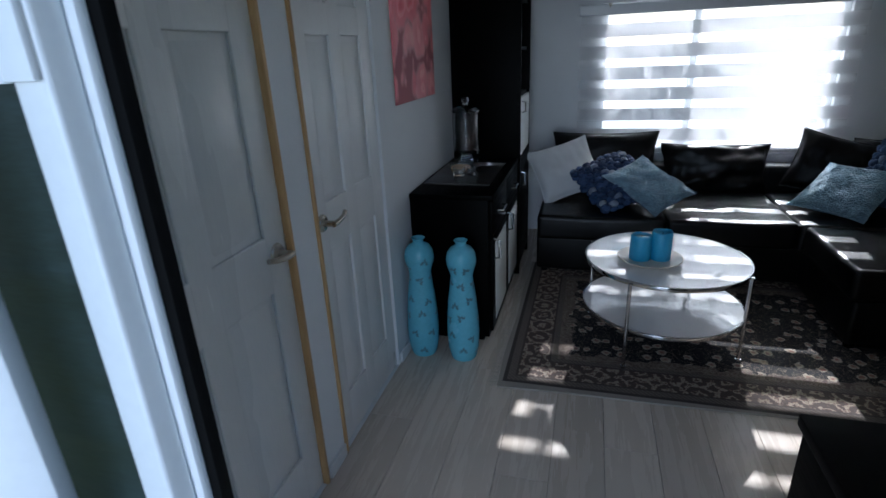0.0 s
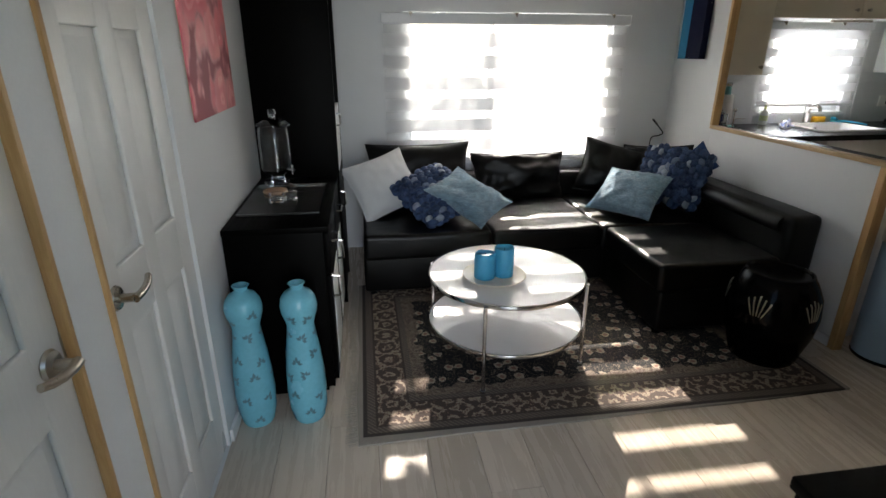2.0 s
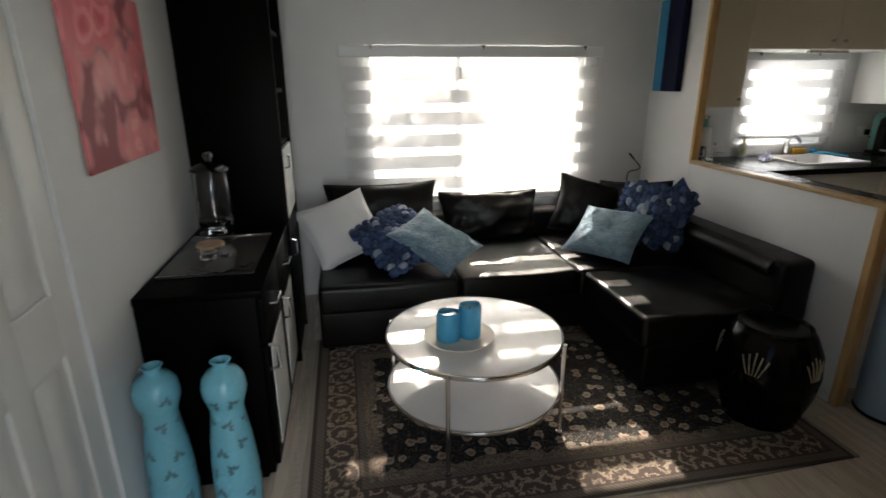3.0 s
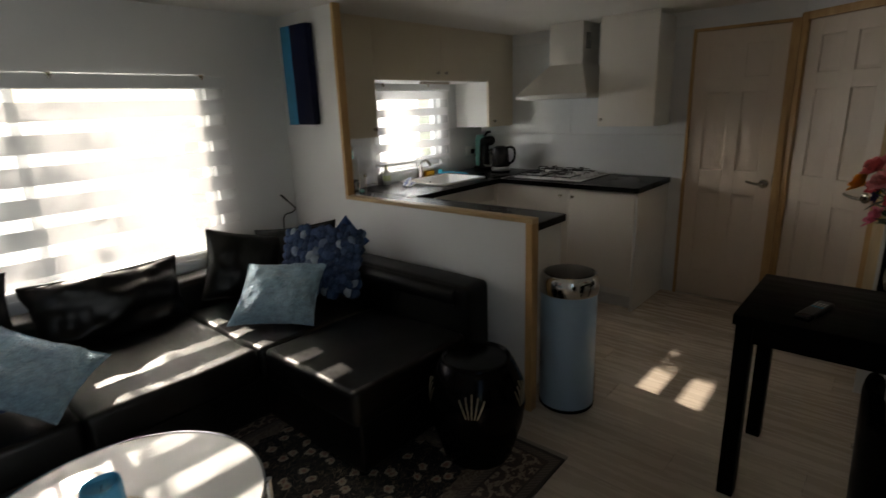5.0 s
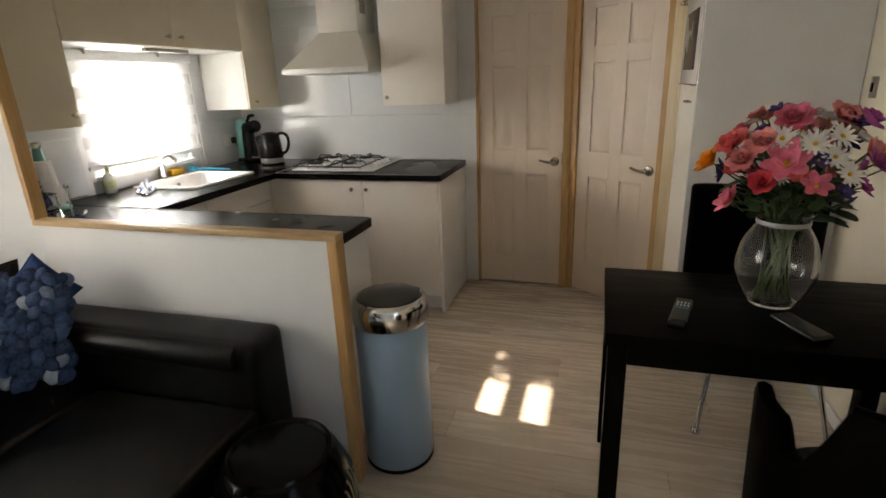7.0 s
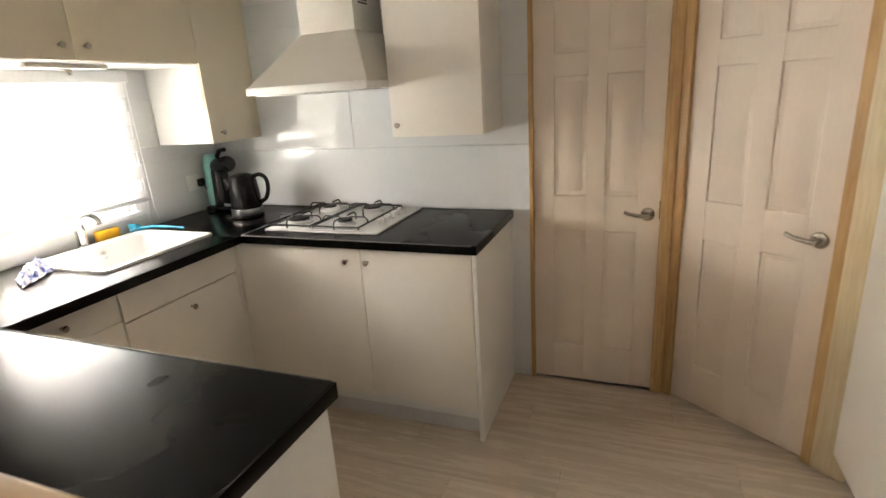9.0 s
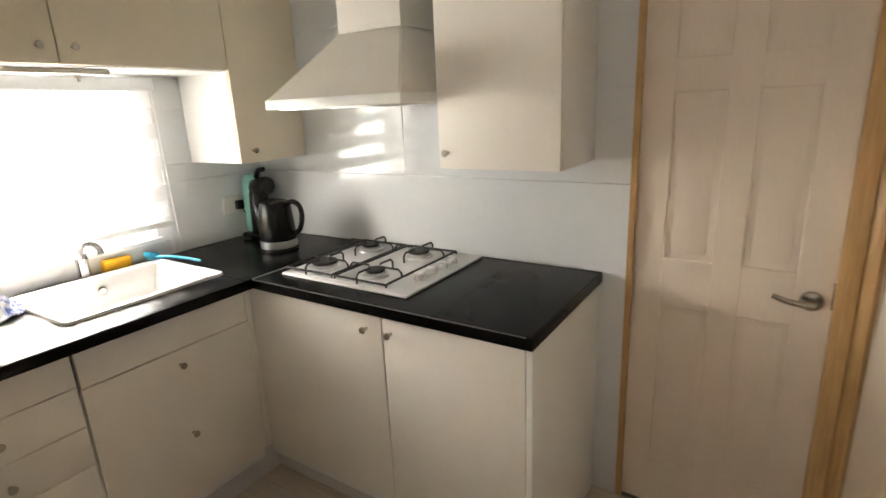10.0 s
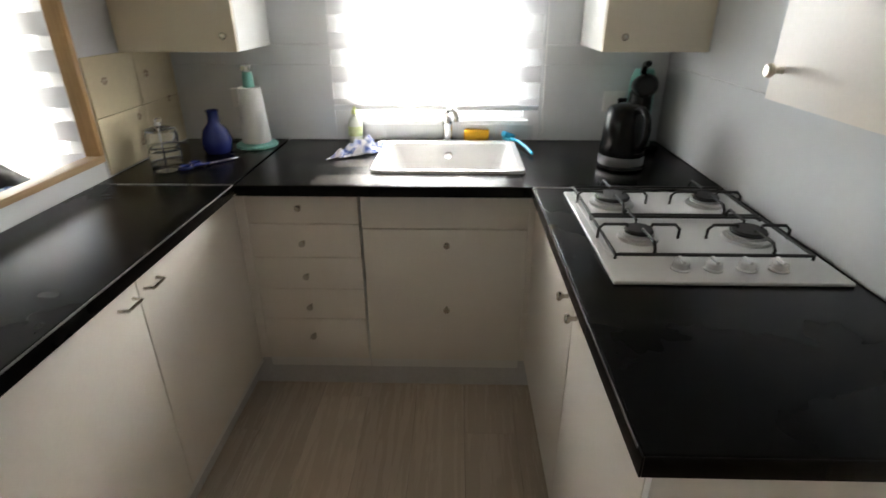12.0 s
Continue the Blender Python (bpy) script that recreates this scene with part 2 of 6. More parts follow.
PLASTIC = surface("black_plastic", (0.006, 0.006, 0.0065), 0.25, spec=0.25, vary=0.2, fine=100, relief=0.04)
ENAMEL = surface("white_enamel", (0.68, 0.68, 0.68), 0.16, vary=0.03, fine=40, relief=0.02, spread=0.04)
IRON = surface("cast_iron", (0.02, 0.02, 0.02), 0.55, vary=0.3, fine=150, relief=0.3)
UPVC = surface("white_upvc", (0.78, 0.80, 0.82), 0.35, vary=0.05, fine=60, relief=0.08)
RUBBER = surface("black_gasket", (0.003, 0.003, 0.003), 0.7, vary=0.2, spec=0.1)
GLASS = clear("pane_glass", (0.95, 0.98, 0.97), 0.0, 1.45)
CRYSTAL = clear("clear_glass", (0.96, 0.98, 0.98), 0.01, 1.45)
SHEER = fabric_band("blind_sheer", 0.90, 0.62, (0.9, 0.9, 0.9))
OPAQUE = fabric_band("blind_band", 0.06, 0.36, (0.86, 0.86, 0.87))
BLUEV = surface("turquoise_glaze", (0.17, 0.50, 0.62), 0.22, vary=0.12, big=6, fine=60, relief=0.05, spread=0.06)
BROWNP = surface("brown_leaf_glaze", (0.075, 0.20, 0.25), 0.35, vary=0.3)
TEALWAX = surface("teal_wax", (0.04, 0.30, 0.50), 0.5, vary=0.1, big=12, fine=80, relief=0.1)
BINBLUE = surface("pale_blue_lacquer", (0.33, 0.47, 0.62), 0.32, vary=0.05, fine=120, relief=0.04, spread=0.05)

# ---- floor, walls, ceiling ----
NW, WW, EW, SI, SO, CZ = 4.53, -0.64, 4.42, 0.84, 0.72, 2.055
thing("subfloor", box((-0.92, 0.60, -0.12), (4.74, 4.65, -0.012), 0), surface("subfloor", (0.10, 0.08, 0.07), 0.8), "dark boards under the laminate floor", "floor", kind="structure")
thing("ceiling", box((-0.92, 0.60, CZ), (4.74, 4.65, CZ + 0.08), 0), CEIL, "off-white painted low ceiling", "ceiling", kind="structure")


def holed_wall(name, along, at, thick, a0, a1, z0, z1, holes, material, label):
    """A wall of that thickness with rectangular openings (a, b, low, high)."""
    pieces = []
    cuts = sorted({a0, a1, *[h[0] for h in holes], *[h[1] for h in holes]})
    for p, q in zip(cuts, cuts[1:]):
        mid = (p + q) / 2
        free = [(h[2], h[3]) for h in holes if h[0] < mid < h[1]]
        spans, low = [], z0
        for f0, f1 in sorted(free):
            if f0 > low:
                spans.append((low, f0))
            low = f1
        if low < z1:
            spans.append((low, z1))
        for s0, s1 in spans:
            pieces.append(box((p, at, s0), (q, at + thick, s1), 0) if along == "x" else box((at, p, s0), (at + thick, q, s1), 0))
    return thing(name, join(*pieces), material, label, "wall", kind="structure", smooth=False)


LW = (0.245, 1.785, 0.70, 1.70)
KW = (3.10, 3.83, 0.99, 1.655)
holed_wall("wall_north", "x", NW, 0.12, -0.75, 4.60, -0.1, CZ, [LW, KW], WALL, "white painted wall with two windows")
holed_wall("wall_west", "y", WW - 0.11, 0.11, SO, NW, -0.1, CZ, [(0.87, 1.585, 0, 1.925), (1.755, 2.36, 0, 1.925)], WALL, "white painted wall with two doors")
DX = (-0.33, 0.56)
holed_wall("wall_south", "x", SO, SI - SO, -0.64, 3.44, -0.1, CZ, [(DX[0], DX[1], 0, 2.0)], WALLS, "off-white cream painted wall with the entrance")
holed_wall("wall_east", "y", EW, 0.12, 2.02, NW, -0.1, CZ, [(2.06, 2.645, 0, 1.915)], WALL, "white painted wall with a cream door")
# pier and low wall between sitting room and kitchen
thing("wall_pier", box((2.30, 3.955, 0), (2.334, NW, CZ), 0.002), WALL, "white wall end between sofa and kitchen", "wall", kind="structure")
thing("wall_half", box((2.30, 2.675, 0), (2.330, 3.955, 0.954), 0.002), WALL, "low white wall behind the sofa", "wall", kind="structure")
cap = empty("trim", 2.33, 3.3, 0.95, "light pine capping on the low wall", "trim", kind="structure")
part("cap_rail", box((2.284, 2.638, 0.954), (2.338, 3.955, 0.977), 0.004), PINEY, cap)
part("end_board", box((2.284, 2.638, 0), (2.338, 2.675, 0.954), 0.004), PINE, cap)
part("upright", box((2.284, 3.932, 0.977), (2.338, 3.956, CZ), 0.004), PINE, cap)
# slanted wall with the second cream door, and the dark rooms behind the doors closed by their leaves
P, Q = Vector((4.43, 2.03, 0)), Vector((4.01, 1.47, 0))
U = (Q - P).normalized()
SLANT = Matrix.Translation(P) @ Matrix(((U.x, -U.y, 0, 0), (U.y, U.x, 0, 0), (0, 0, 1, 0), (0, 0, 0, 1)))
LEN = (Q - P).length
sl = join(box((0, 0, -0.1), (0.045, 0.1, CZ), 0), box((0.63, 0, -0.1), (LEN + 0.12, 0.1, CZ), 0), box((0.045, 0, 1.915), (0.63, 0.1, CZ), 0))
thing("wall_slant", moved(sl, SLANT), WALL, "white slanted wall with a cream door", "wall", kind="structure", smooth=False)
thing("wall_recess", box((3.42, 0.60, -0.1), (4.60, 0.72, CZ), 0), WALL, "white wall behind the oven housing", "wall", kind="structure")
thing("wall_recess_side", box((4.42, 0.72, -0.1), (4.54, 2.02, CZ), 0), WALL, "white wall closing the corner", "wall", kind="structure")
thing("wall_outer_west", box((-0.92, 0.60, -0.1), (-0.86, 4.65, CZ), 0), WALL, "white wall closing the rooms behind the doors", "wall", kind="structure")
thing("wall_outer_east", box((4.68, 0.60, -0.1), (4.74, 4.65, CZ), 0), WALL, "white wall closing the rooms behind the doors", "wall", kind="structure")
# outer wall sheet whose blotchy green imitates the garden reflected in door glass
GARDEN = surface("reflected_garden_green", (0.020, 0.034, 0.034), 0.45, vary=0.55, big=5, fine=40, relief=0.2, stretch=(1, 1, 6))
thing("cladding", join(box((-0.92, SO - 0.012, -0.55), (-0.335, SO - 0.001, 2.2), 0), box((0.565, SO - 0.012, -0.55), (3.5, SO - 0.001, 2.2), 0)), GARDEN, "dark green-grey sheet beside the entrance, in place of reflected garden", "cladding", kind="structure", smooth=False)
# skirting
sk = surface("skirting_white", (0.70, 0.70, 0.70), 0.4, vary=0.08)
base = empty("baseboard", 0, 0, 0, "narrow white skirting board", "skirting", kind="structure")
for a, b in (((WW, 2.38, 0), (WW + 0.012, 2.655, 0.055)), ((WW, 1.61, 0), (WW + 0.012, 1.735, 0.055)), ((WW, 4.06, 0), (WW + 0.012, NW, 0.055)),
             ((2.288, 2.68, 0), (2.30, 2.86, 0.055)), ((0.47, SI, 0), (3.43, SI + 0.012, 0.06))):
    part("board", box(a, b, 0.003), sk, base)


# ---- doors ----
def six_panel(name, m, width, height, material, wood_, lever_left, label, trims=(True, True), trim_w=0.028, hz=0.91):
    """A moulded six-panel door in its own plane (x along, y out of the room, z up), with jambs and lever."""
    door = empty(name, *(m @ Vector((width / 2, 0, 0))), label, "door", kind="structure")
    st, mid = 0.098, 0.085
    rows = [(0.20, 0.80), (0.97, 1.50), (1.60, height - 0.105)]
    cols = [(st, width / 2 - mid / 2), (width / 2 + mid / 2, width - st)]
    y0, sunk = 0.012, 0.0110 if material is DOORC else 0.0125
    pieces = [box((0.001, y0 + sunk - 0.0005, 0.002), (width - 0.001, y0 + 0.038, height - 0.004), 0.001)]
    for a, b in ((0.001, st), (width / 2 - mid / 2, width / 2 + mid / 2), (width - st, width - 0.001)):
        pieces.append(box((a, y0, 0.006), (b, y0 + 0.012, height - 0.004), 0.005, 3))
    zs = [0.006, *[z for r in rows for z in r], height - 0.004]
    for k in range(0, len(zs), 2):
        for c in cols:
            pieces.append(box((c[0] - 0.006, y0 + 0.0004, zs[k]), (c[1] + 0.006, y0 + 0.012, zs[k + 1]), 0.005, 3))
    part("leaf", moved(join(*pieces), m), material, door, "moulded leaf")
    for r in rows:
        for c in cols:
            bm = bmesh.new()
            g = 0.018
            lo = [bm.verts.new((x, y0 + sunk, z)) for x, z in ((c[0] + g, r[0] + g), (c[1] - g, r[0] + g), (c[1] - g, r[1] - g), (c[0] + g, r[1] - g))]
            g += 0.026
            hi = [bm.verts.new((x, y0 + 0.002, z)) for x, z in ((c[0] + g, r[0] + g), (c[1] - g, r[0] + g), (c[1] - g, r[1] - g), (c[0] + g, r[1] - g))]
            for k in range(4):
                bm.faces.new((lo[k], lo[(k + 1) % 4], hi[(k + 1) % 4], hi[k]))
            bm.faces.new(hi)
            bmesh.ops.bevel(bm, geom=[e for e in bm.edges if len(e.link_faces) == 2], offset=0.004, segments=2, affect="EDGES")
            part("panel", moved(bm, m), material, door)
    for side, on in zip((0, 1), trims):
        if on:
            a = (-trim_w, -0.009, 0) if side == 0 else (width - 0.003, -0.009, 0)
            b = (0.003, 0.06, height + trim_w) if side == 0 else (width + trim_w, 0.06, height + trim_w)
            part("jamb", moved(box(a, b, 0.003), m), wood_, door, "light pine jamb")
    part("head_jamb", moved(box((0.003, -0.008, height - 0.003), (width - 0.003, 0.06, height + trim_w), 0.003), m), wood_, door)
    hx = 0.055 if lever_left else width - 0.055
    d = 1 if lever_left else -1
    handle = part("handle", moved(moved(lathe([(0, 0), (0.030, 0), (0.031, 0.003), (0.027, 0.009), (0.014, 0.012), (0, 0.012)], n=28), Matrix.Translation((hx, y0, hz)) @ Matrix.Rotation(radians(90), 4, "X")), m), NICKEL, door, "satin nickel rose")
    part("lever", moved(join(tube([(hx, y0, hz), (hx, y0 - 0.045, hz)], 0.011, 14),
                             tube([(hx - d * 0.008, y0 - 0.047, hz), (hx + d * 0.02, y0 - 0.050, hz + 0.001), (hx + d * 0.05, y0 - 0.050, hz + 0.004), (hx + d * 0.078, y0 - 0.046, hz + 0.009), (hx + d * 0.098, y0 - 0.040, hz + 0.015)], 0.0105, 14, 0.75)), m), NICKEL, handle)
    part("latch_plate", moved(box((hx - d * 0.053, y0 - 0.002, 0.87), (hx - d * 0.048, y0 + 0.02, 0.95), 0.001), m), NICKEL, handle)
    return door


# a wall running +y, room on its +x side: local x to world y, local y to world -x
WEST = Matrix(((0, -1, 0, WW), (1, 0, 0, 0), (0, 0, 1, 0), (0, 0, 0, 1)))
six_panel("door_1", WEST @ Matrix.Translation((0.87, 0, 0)), 0.715, 1.925, DOORW, PINE, False, "glossy white six-panel door with nickel lever", (False, True), 0.012)
six_panel("door_2", WEST @ Matrix.Translation((1.755, 0, 0)), 0.605, 1.925, DOORW, PINE, True, "glossy white six-panel door beside the picture", (True, False), 0.013)
# a wall running -y, room on its -x side
EAST = Matrix(((0, 1, 0, EW), (-1, 0, 0, 0), (0, 0, 1, 0), (0, 0, 0, 1)))
six_panel("door_3", EAST @ Matrix.Translation((-2.645, 0, 0)), 0.568, 1.915, DOORC, PINE, False, "closed cream six-panel door beside the cooker worktop", (True, True), 0.017, 0.888)
six_panel("door_4", SLANT @ Matrix.Translation((0.045, 0, 0)), 0.585, 1.915, DOORC, PINE, False, "closed cream six-panel door in the slanted wall", (True, True), 0.043, 0.888)
thing("trim", box((EW - 0.010, 2.030, 0), (EW - 0.0005, 2.0605, 1.932), 0.002), PINE, "light pine post between the two cream doors", "trim", kind="structure")
thing("trim", moved(box((0.664, -0.014, 0), (0.78, 0.0, CZ), 0.003), SLANT), PALE, "pale wooden board beside the slanted door", "trim", kind="structure")


# ---- windows and blinds ----
def window(name, hole, mull, label):
    x0, x1, z0, z1 = hole
    w = empty(name, (x0 + x1) / 2, NW + 0.06, z0, label, "window", kind="structure")
    y0, y1 = NW + 0.035, NW + 0.085
    part("window_frame", join(box((x0, y0, z0), (x0 + 0.045, y1, z1), 0.004), box((x1 - 0.045, y0, z0), (x1, y1, z1), 0.004),
                              box((x0 + 0.045, y0, z0), (x1 - 0.045, y1, z0 + 0.045), 0.004), box((x0 + 0.045, y0, z1 - 0.028), (x1 - 0.045, y1, z1), 0.004)), UPVC, w)
    part("window_sill", box((x0 - 0.02, NW - 0.025, z0 - 0.022), (x1 + 0.02, NW + 0.034, z0 - 0.001), 0.004), UPVC, w)
    edges = [x0 + 0.045, *mull, x1 - 0.045]
    for k, mx in enumerate(mull):
        part("mullion", box((mx - 0.022, y0 + 0.005, z0 + 0.045), (mx + 0.022, y1 - 0.005, z1 - 0.045), 0.004), UPVC, w)
    for a, b in zip(edges, edges[1:]):
        pane = part("pane", box((a + 0.002, NW + 0.058, z0 + 0.046), (b - 0.002, NW + 0.064, z1 - 0.030), 0), GLASS, w)
        pane.visible_shadow = False
    return w


def zebra_blind(name, x0, x1, ztop, zbot, pitch, dense, phase, y, label, brackets, rail=0.068):
    b = empty(name, (x0 + x1) / 2, y, ztop, label, "blind")
    part("headrail", join(box((x0 - 0.015, y - 0.026, ztop), (x1 + 0.015, y + 0.022, ztop + rail), 0.008, 3)), UPVC, b)
    z = ztop
    first = True
    while z > zbot:
        h = phase if first else dense
        lo = max(zbot, z - h)
        part("band", box((x0, y - 0.002, lo), (x1, y - 0.0008, z), 0), OPAQUE, b, "dense white band")
        z = lo
        first = False
        if z <= zbot:
            break
        lo = max(zbot, z - (pitch - dense))
        part("sheer_band", box((x0 + 0.001, y - 0.0018, lo), (x1 - 0.001, y - 0.0010, z), 0), SHEER, b, "open woven band")
        z = lo
    part("bottom_rail", box((x0, y - 0.010, zbot - 0.022), (x1, y + 0.006, zbot), 0.004), UPVC, b)
    for k in brackets:
        part("bracket", join(box((k - 0.011, y - 0.034, ztop + rail - 0.010), (k + 0.011, NW, ztop + rail + 0.006), 0.003), box((k - 0.004, y - 0.040, ztop + rail - 0.022), (k + 0.004, y - 0.027, ztop + rail - 0.004), 0.002)), NICKEL, b)
    return b


window("window_1", LW, (0.88,), "wide white-framed window behind the sofa")
window("window_2", KW, (), "small white-framed window above the sink")
zebra_blind("roller_blind", 0.10, 1.87, 1.622, 0.66, 0.1455, 0.088, 0.002, NW - 0.035, "closed white day-and-night blind over the sofa", (0.29, 1.03, 1.745))
zebra_blind("roller_blind", 3.02, 3.885, 1.605, 1.055, 0.130, 0.064, 0.068, NW - 0.035, "closed white day-and-night blind above the sink", (3.12, 3.62), 0.052)
cord = tube([(3.90, NW - 0.03, 1.63), (3.905, NW - 0.03, 1.3), (3.91, NW - 0.03, 1.0), (3.915, NW - 0.04, 0.945), (3.90, NW - 0.05, 0.93)], 0.0022, 6)
thing("blind_cord", cord, WHITEB, "thin white bead cord of the kitchen blind", "cord")

# ---- entrance: frame, open leaf, deck ----
ent = empty("door_5", DX[0], SO, 0, "open white entrance door in its frame", "door", kind="structure")
part("frame_post", box((-0.305, SO - 0.04, 0), (-0.262, SO - 0.004, 2.0), 0.006, 3), UPVC, ent)
part("inner_bead", box((DX[0], SO - 0.003, 0), (-0.252, SO + 0.012, 2.0), 0.004), UPVC, ent)
part("gasket", box((DX[0], SO + 0.013, 0), (-0.240, SO + 0.034, 2.0), 0.004), RUBBER, ent, "black rubber seal")
part("strike_plate", box((-0.289, SO - 0.0055, 0.86), (-0.268, SO - 0.0032, 0.985), 0.001), ANODE, ent, "dark metal strike plate")
part("hinge", join(box((-0.303, SO - 0.050, 1.426), (-0.265, SO - 0.0405, 1.525), 0.003), lathe([(0, 0), (0.008, 0), (0.008, 0.10), (0, 0.10)], -0.309, SO - 0.046, 1.425, 16)), UPVC, ent, "white frame hinge")
part("frame_post", box((DX[1] - 0.03, SO - 0.02, 0), (DX[1], SO + 0.07, 2.0), 0.004), UPVC, ent)
part("frame_head", box((DX[0], SO - 0.02, 1.97), (DX[1], SO + 0.07, 2.0), 0.004), UPVC, ent)
part("threshold", box((DX[0], SO - 0.02, -0.012), (DX[1], SO + 0.12, 0.004), 0.003), STEEL, ent)
LEAFM = Matrix.Translation((-0.375, SO - 0.075, 0)) @ Matrix.Rotation(radians(222), 4, "Z")
leaf = part("leaf", moved(join(box((0, -0.03, 0.01), (0.085, 0.03, 1.98), 0.006), box((0.60, -0.03, 0.01), (0.685, 0.03, 1.98), 0.006), box((0.085, -0.03, 0.01), (0.60, 0.03, 0.20), 0.006),
          box((0.085, -0.03, 1.88), (0.60, 0.03, 1.98), 0.006), box((0.16, -0.028, 0.20), (0.22, 0.028, 1.88), 0.005)), LEAFM), UPVC, ent, "white plastic leaf")
for a, b in ((0.085, 0.16), (0.22, 0.60)):
    pane = part("pane", moved(box((a, -0.006, 0.20), (b, 0.006, 1.88), 0), LEAFM), GLASS, leaf)
    pane.visible_shadow = False
part("hinge", moved(join(lathe([(0, 0), (0.009, 0), (0.009, 0.09), (0, 0.09)], 0.0, 0.034, 1.52, 16), box((0.0, 0.028, 1.53), (0.05, 0.034, 1.60), 0.001)), LEAFM), UPVC, leaf)
DECK = wood("deck_board", (0.10, 0.09, 0.08), (0.17, 0.15, 0.13), (0.24, 0.22, 0.19), 0.9, 0.7, "x", True, 0.3)
deck = empty("deck", 0, 0, -0.05, "grey weathered timber deck outside the door", "deck", kind="structure")
part("fascia", box((-1.0, -1.04, -0.55), (2.2, -1.02, -0.05), 0.003), DECK, deck)
part("fascia", box((2.2, -1.04, -0.55), (2.22, SO - 0.03, -0.05), 0.003), DECK, deck)
part("fascia", box((-1.02, -1.04, -0.55), (-1.0, SO - 0.03, -0.05), 0.003), DECK, deck)
for k in range(14):
    part("plank", box((-1.0, SO - 0.03 - 0.12 * (k + 1) + 0.005, -0.05), (2.2, SO - 0.03 - 0.12 * k, -0.022), 0.003, 1), DECK, deck)

# ---- outdoors ----
GRASS, gnt, gb = nodes_of("grass_ground")
gv = coords(gnt)
gnt.links.new(ramp(gnt, noise_tex(gnt, gv, 1.7, 8, 0.7), [(0.3, (0.03, 0.06, 0.02)), (0.55, (0.07, 0.12, 0.035)), (0.75, (0.16, 0.13, 0.07))]), gb.inputs["Base Color"])
gb.inputs["Roughness"].default_value = 0.95
thing("ground", box((-400, -400, -0.66), (400, 400, -0.55), 0), GRASS, "mown grass round the chalet", "ground", kind="structure")
BARK = wood("bark", (0.05, 0.035, 0.025), (0.09, 0.07, 0.05), (0.14, 0.11, 0.08), 2.0, 0.9, "z")
LEAF, lnt, lb = nodes_of("leaf")
geo = lnt.nodes.new("ShaderNodeNewGeometry")
lnt.links.new(ramp(lnt, geo.outputs["Random Per Island"], [(0, (0.03, 0.07, 0.02)), (0.6, (0.07, 0.13, 0.035)), (1, (0.12, 0.17, 0.05))]), lb.inputs["Base Color"])
lb.inputs["Roughness"].default_value = 0.55


def tree(x, y, height, crown, spread, leaves, seed, label, loose=0.20):
    rnd = random.Random(seed)
    t = empty("tree", x, y, -0.55, label, "tree")
    limbs = [tube([(x, y, -0.56), (x + 0.04, y + 0.02, 0.6), (x - 0.03, y, 1.6), (x, y + 0.05, height * 0.8), (x + 0.05, y, height)], 0.10, 10, 0.2)]
    tips = []
    for k in range(16):
        z = crown[2] + rnd.uniform(-1, 0.9) * spread[2]
        a = rnd.uniform(0, 2 * math.pi)
        e = Vector((crown[0] + spread[0] * math.cos(a) * rnd.uniform(0.4, 1), crown[1] + spread[1] * math.sin(a) * rnd.uniform(0.4, 1), z))
        s = Vector((x, y, max(0.9, z - 0.6)))
        midp = (s + e) / 2 + Vector((0, 0, 0.12))
        limbs.append(tube([s, midp, e], 0.025, 6, 0.3))
        tips += [e, midp]
    part("trunk", join(*limbs), BARK, t)
    verts, faces = [], []
    for k in range(leaves):
        c = rnd.choice(tips) + Vector((rnd.gauss(0, loose), rnd.gauss(0, 0.20), rnd.gauss(0, 0.16)))
        u = Vector((rnd.gauss(0, 1), rnd.gauss(0, 1), rnd.gauss(0, 0.6))).normalized()
        w = u.cross(Vector((rnd.gauss(0, 1), rnd.gauss(0, 1), rnd.gauss(0, 1)))).normalized()
        s = rnd.uniform(0.035, 0.075)
        i = len(verts)
        verts += [c - u * s, c + w * s * 0.45 - u * 0.1 * s, c + u * s, c - w * s * 0.45 - u * 0.1 * s]
        faces.append((i, i + 1, i + 2, i + 3))
    me = bpy.data.meshes.new("crown")
    me.from_pydata(verts, [], faces)
    me.materials.append(LEAF)
    ob = new("crown", me)
    ob.parent, ob.matrix_parent_inverse = t, PLACE[t].inverted()
    tagged(ob, kind="stuff")
    return t


tree(0.2, 8.6, 3.9, (1.12, 8.0, 3.0), (0.22, 0.4, 0.7), 900, 3, "leafy garden tree outside the sitting room window")
# added out of view: dense crown keeps sun off the kitchen window's right half
tree(5.3, 8.6, 4.4, (4.24, 7.9, 3.40), (0.24, 0.5, 0.6), 5200, 5, "unseen leafy tree added to shade the right of the kitchen window", 0.12)

# ---- sitting room: cabinets along the west wall ----
SBX, TBX = -0.225, -0.21
sb = empty("sideboard", -0.43, 3.1, 0, "low black-brown sideboard with white lower doors", "sideboard")
part("side_panel", box((WW + 0.004, 2.655, 0.03), (SBX - 0.02, 2.675, 0.765), 0.002), BLACKW, sb)
part("side_panel", box((WW + 0.004, 3.535, 0.03), (SBX - 0.02, 3.555, 0.765), 0.002), BLACKW, sb)
part("bottom_panel", box((WW + 0.004, 2.675, 0.03), (SBX - 0.02, 3.535, 0.06), 0.002), BLACKW, sb)
part("back_panel", box((WW + 0.004, 2.675, 0.06), (WW + 0.02, 3.535, 0.765), 0.001), BLACKW, sb)
part("plinth", box((WW + 0.03, 2.67, 0.0), (SBX - 0.05, 3.54, 0.03), 0.002), BLACKW, sb)
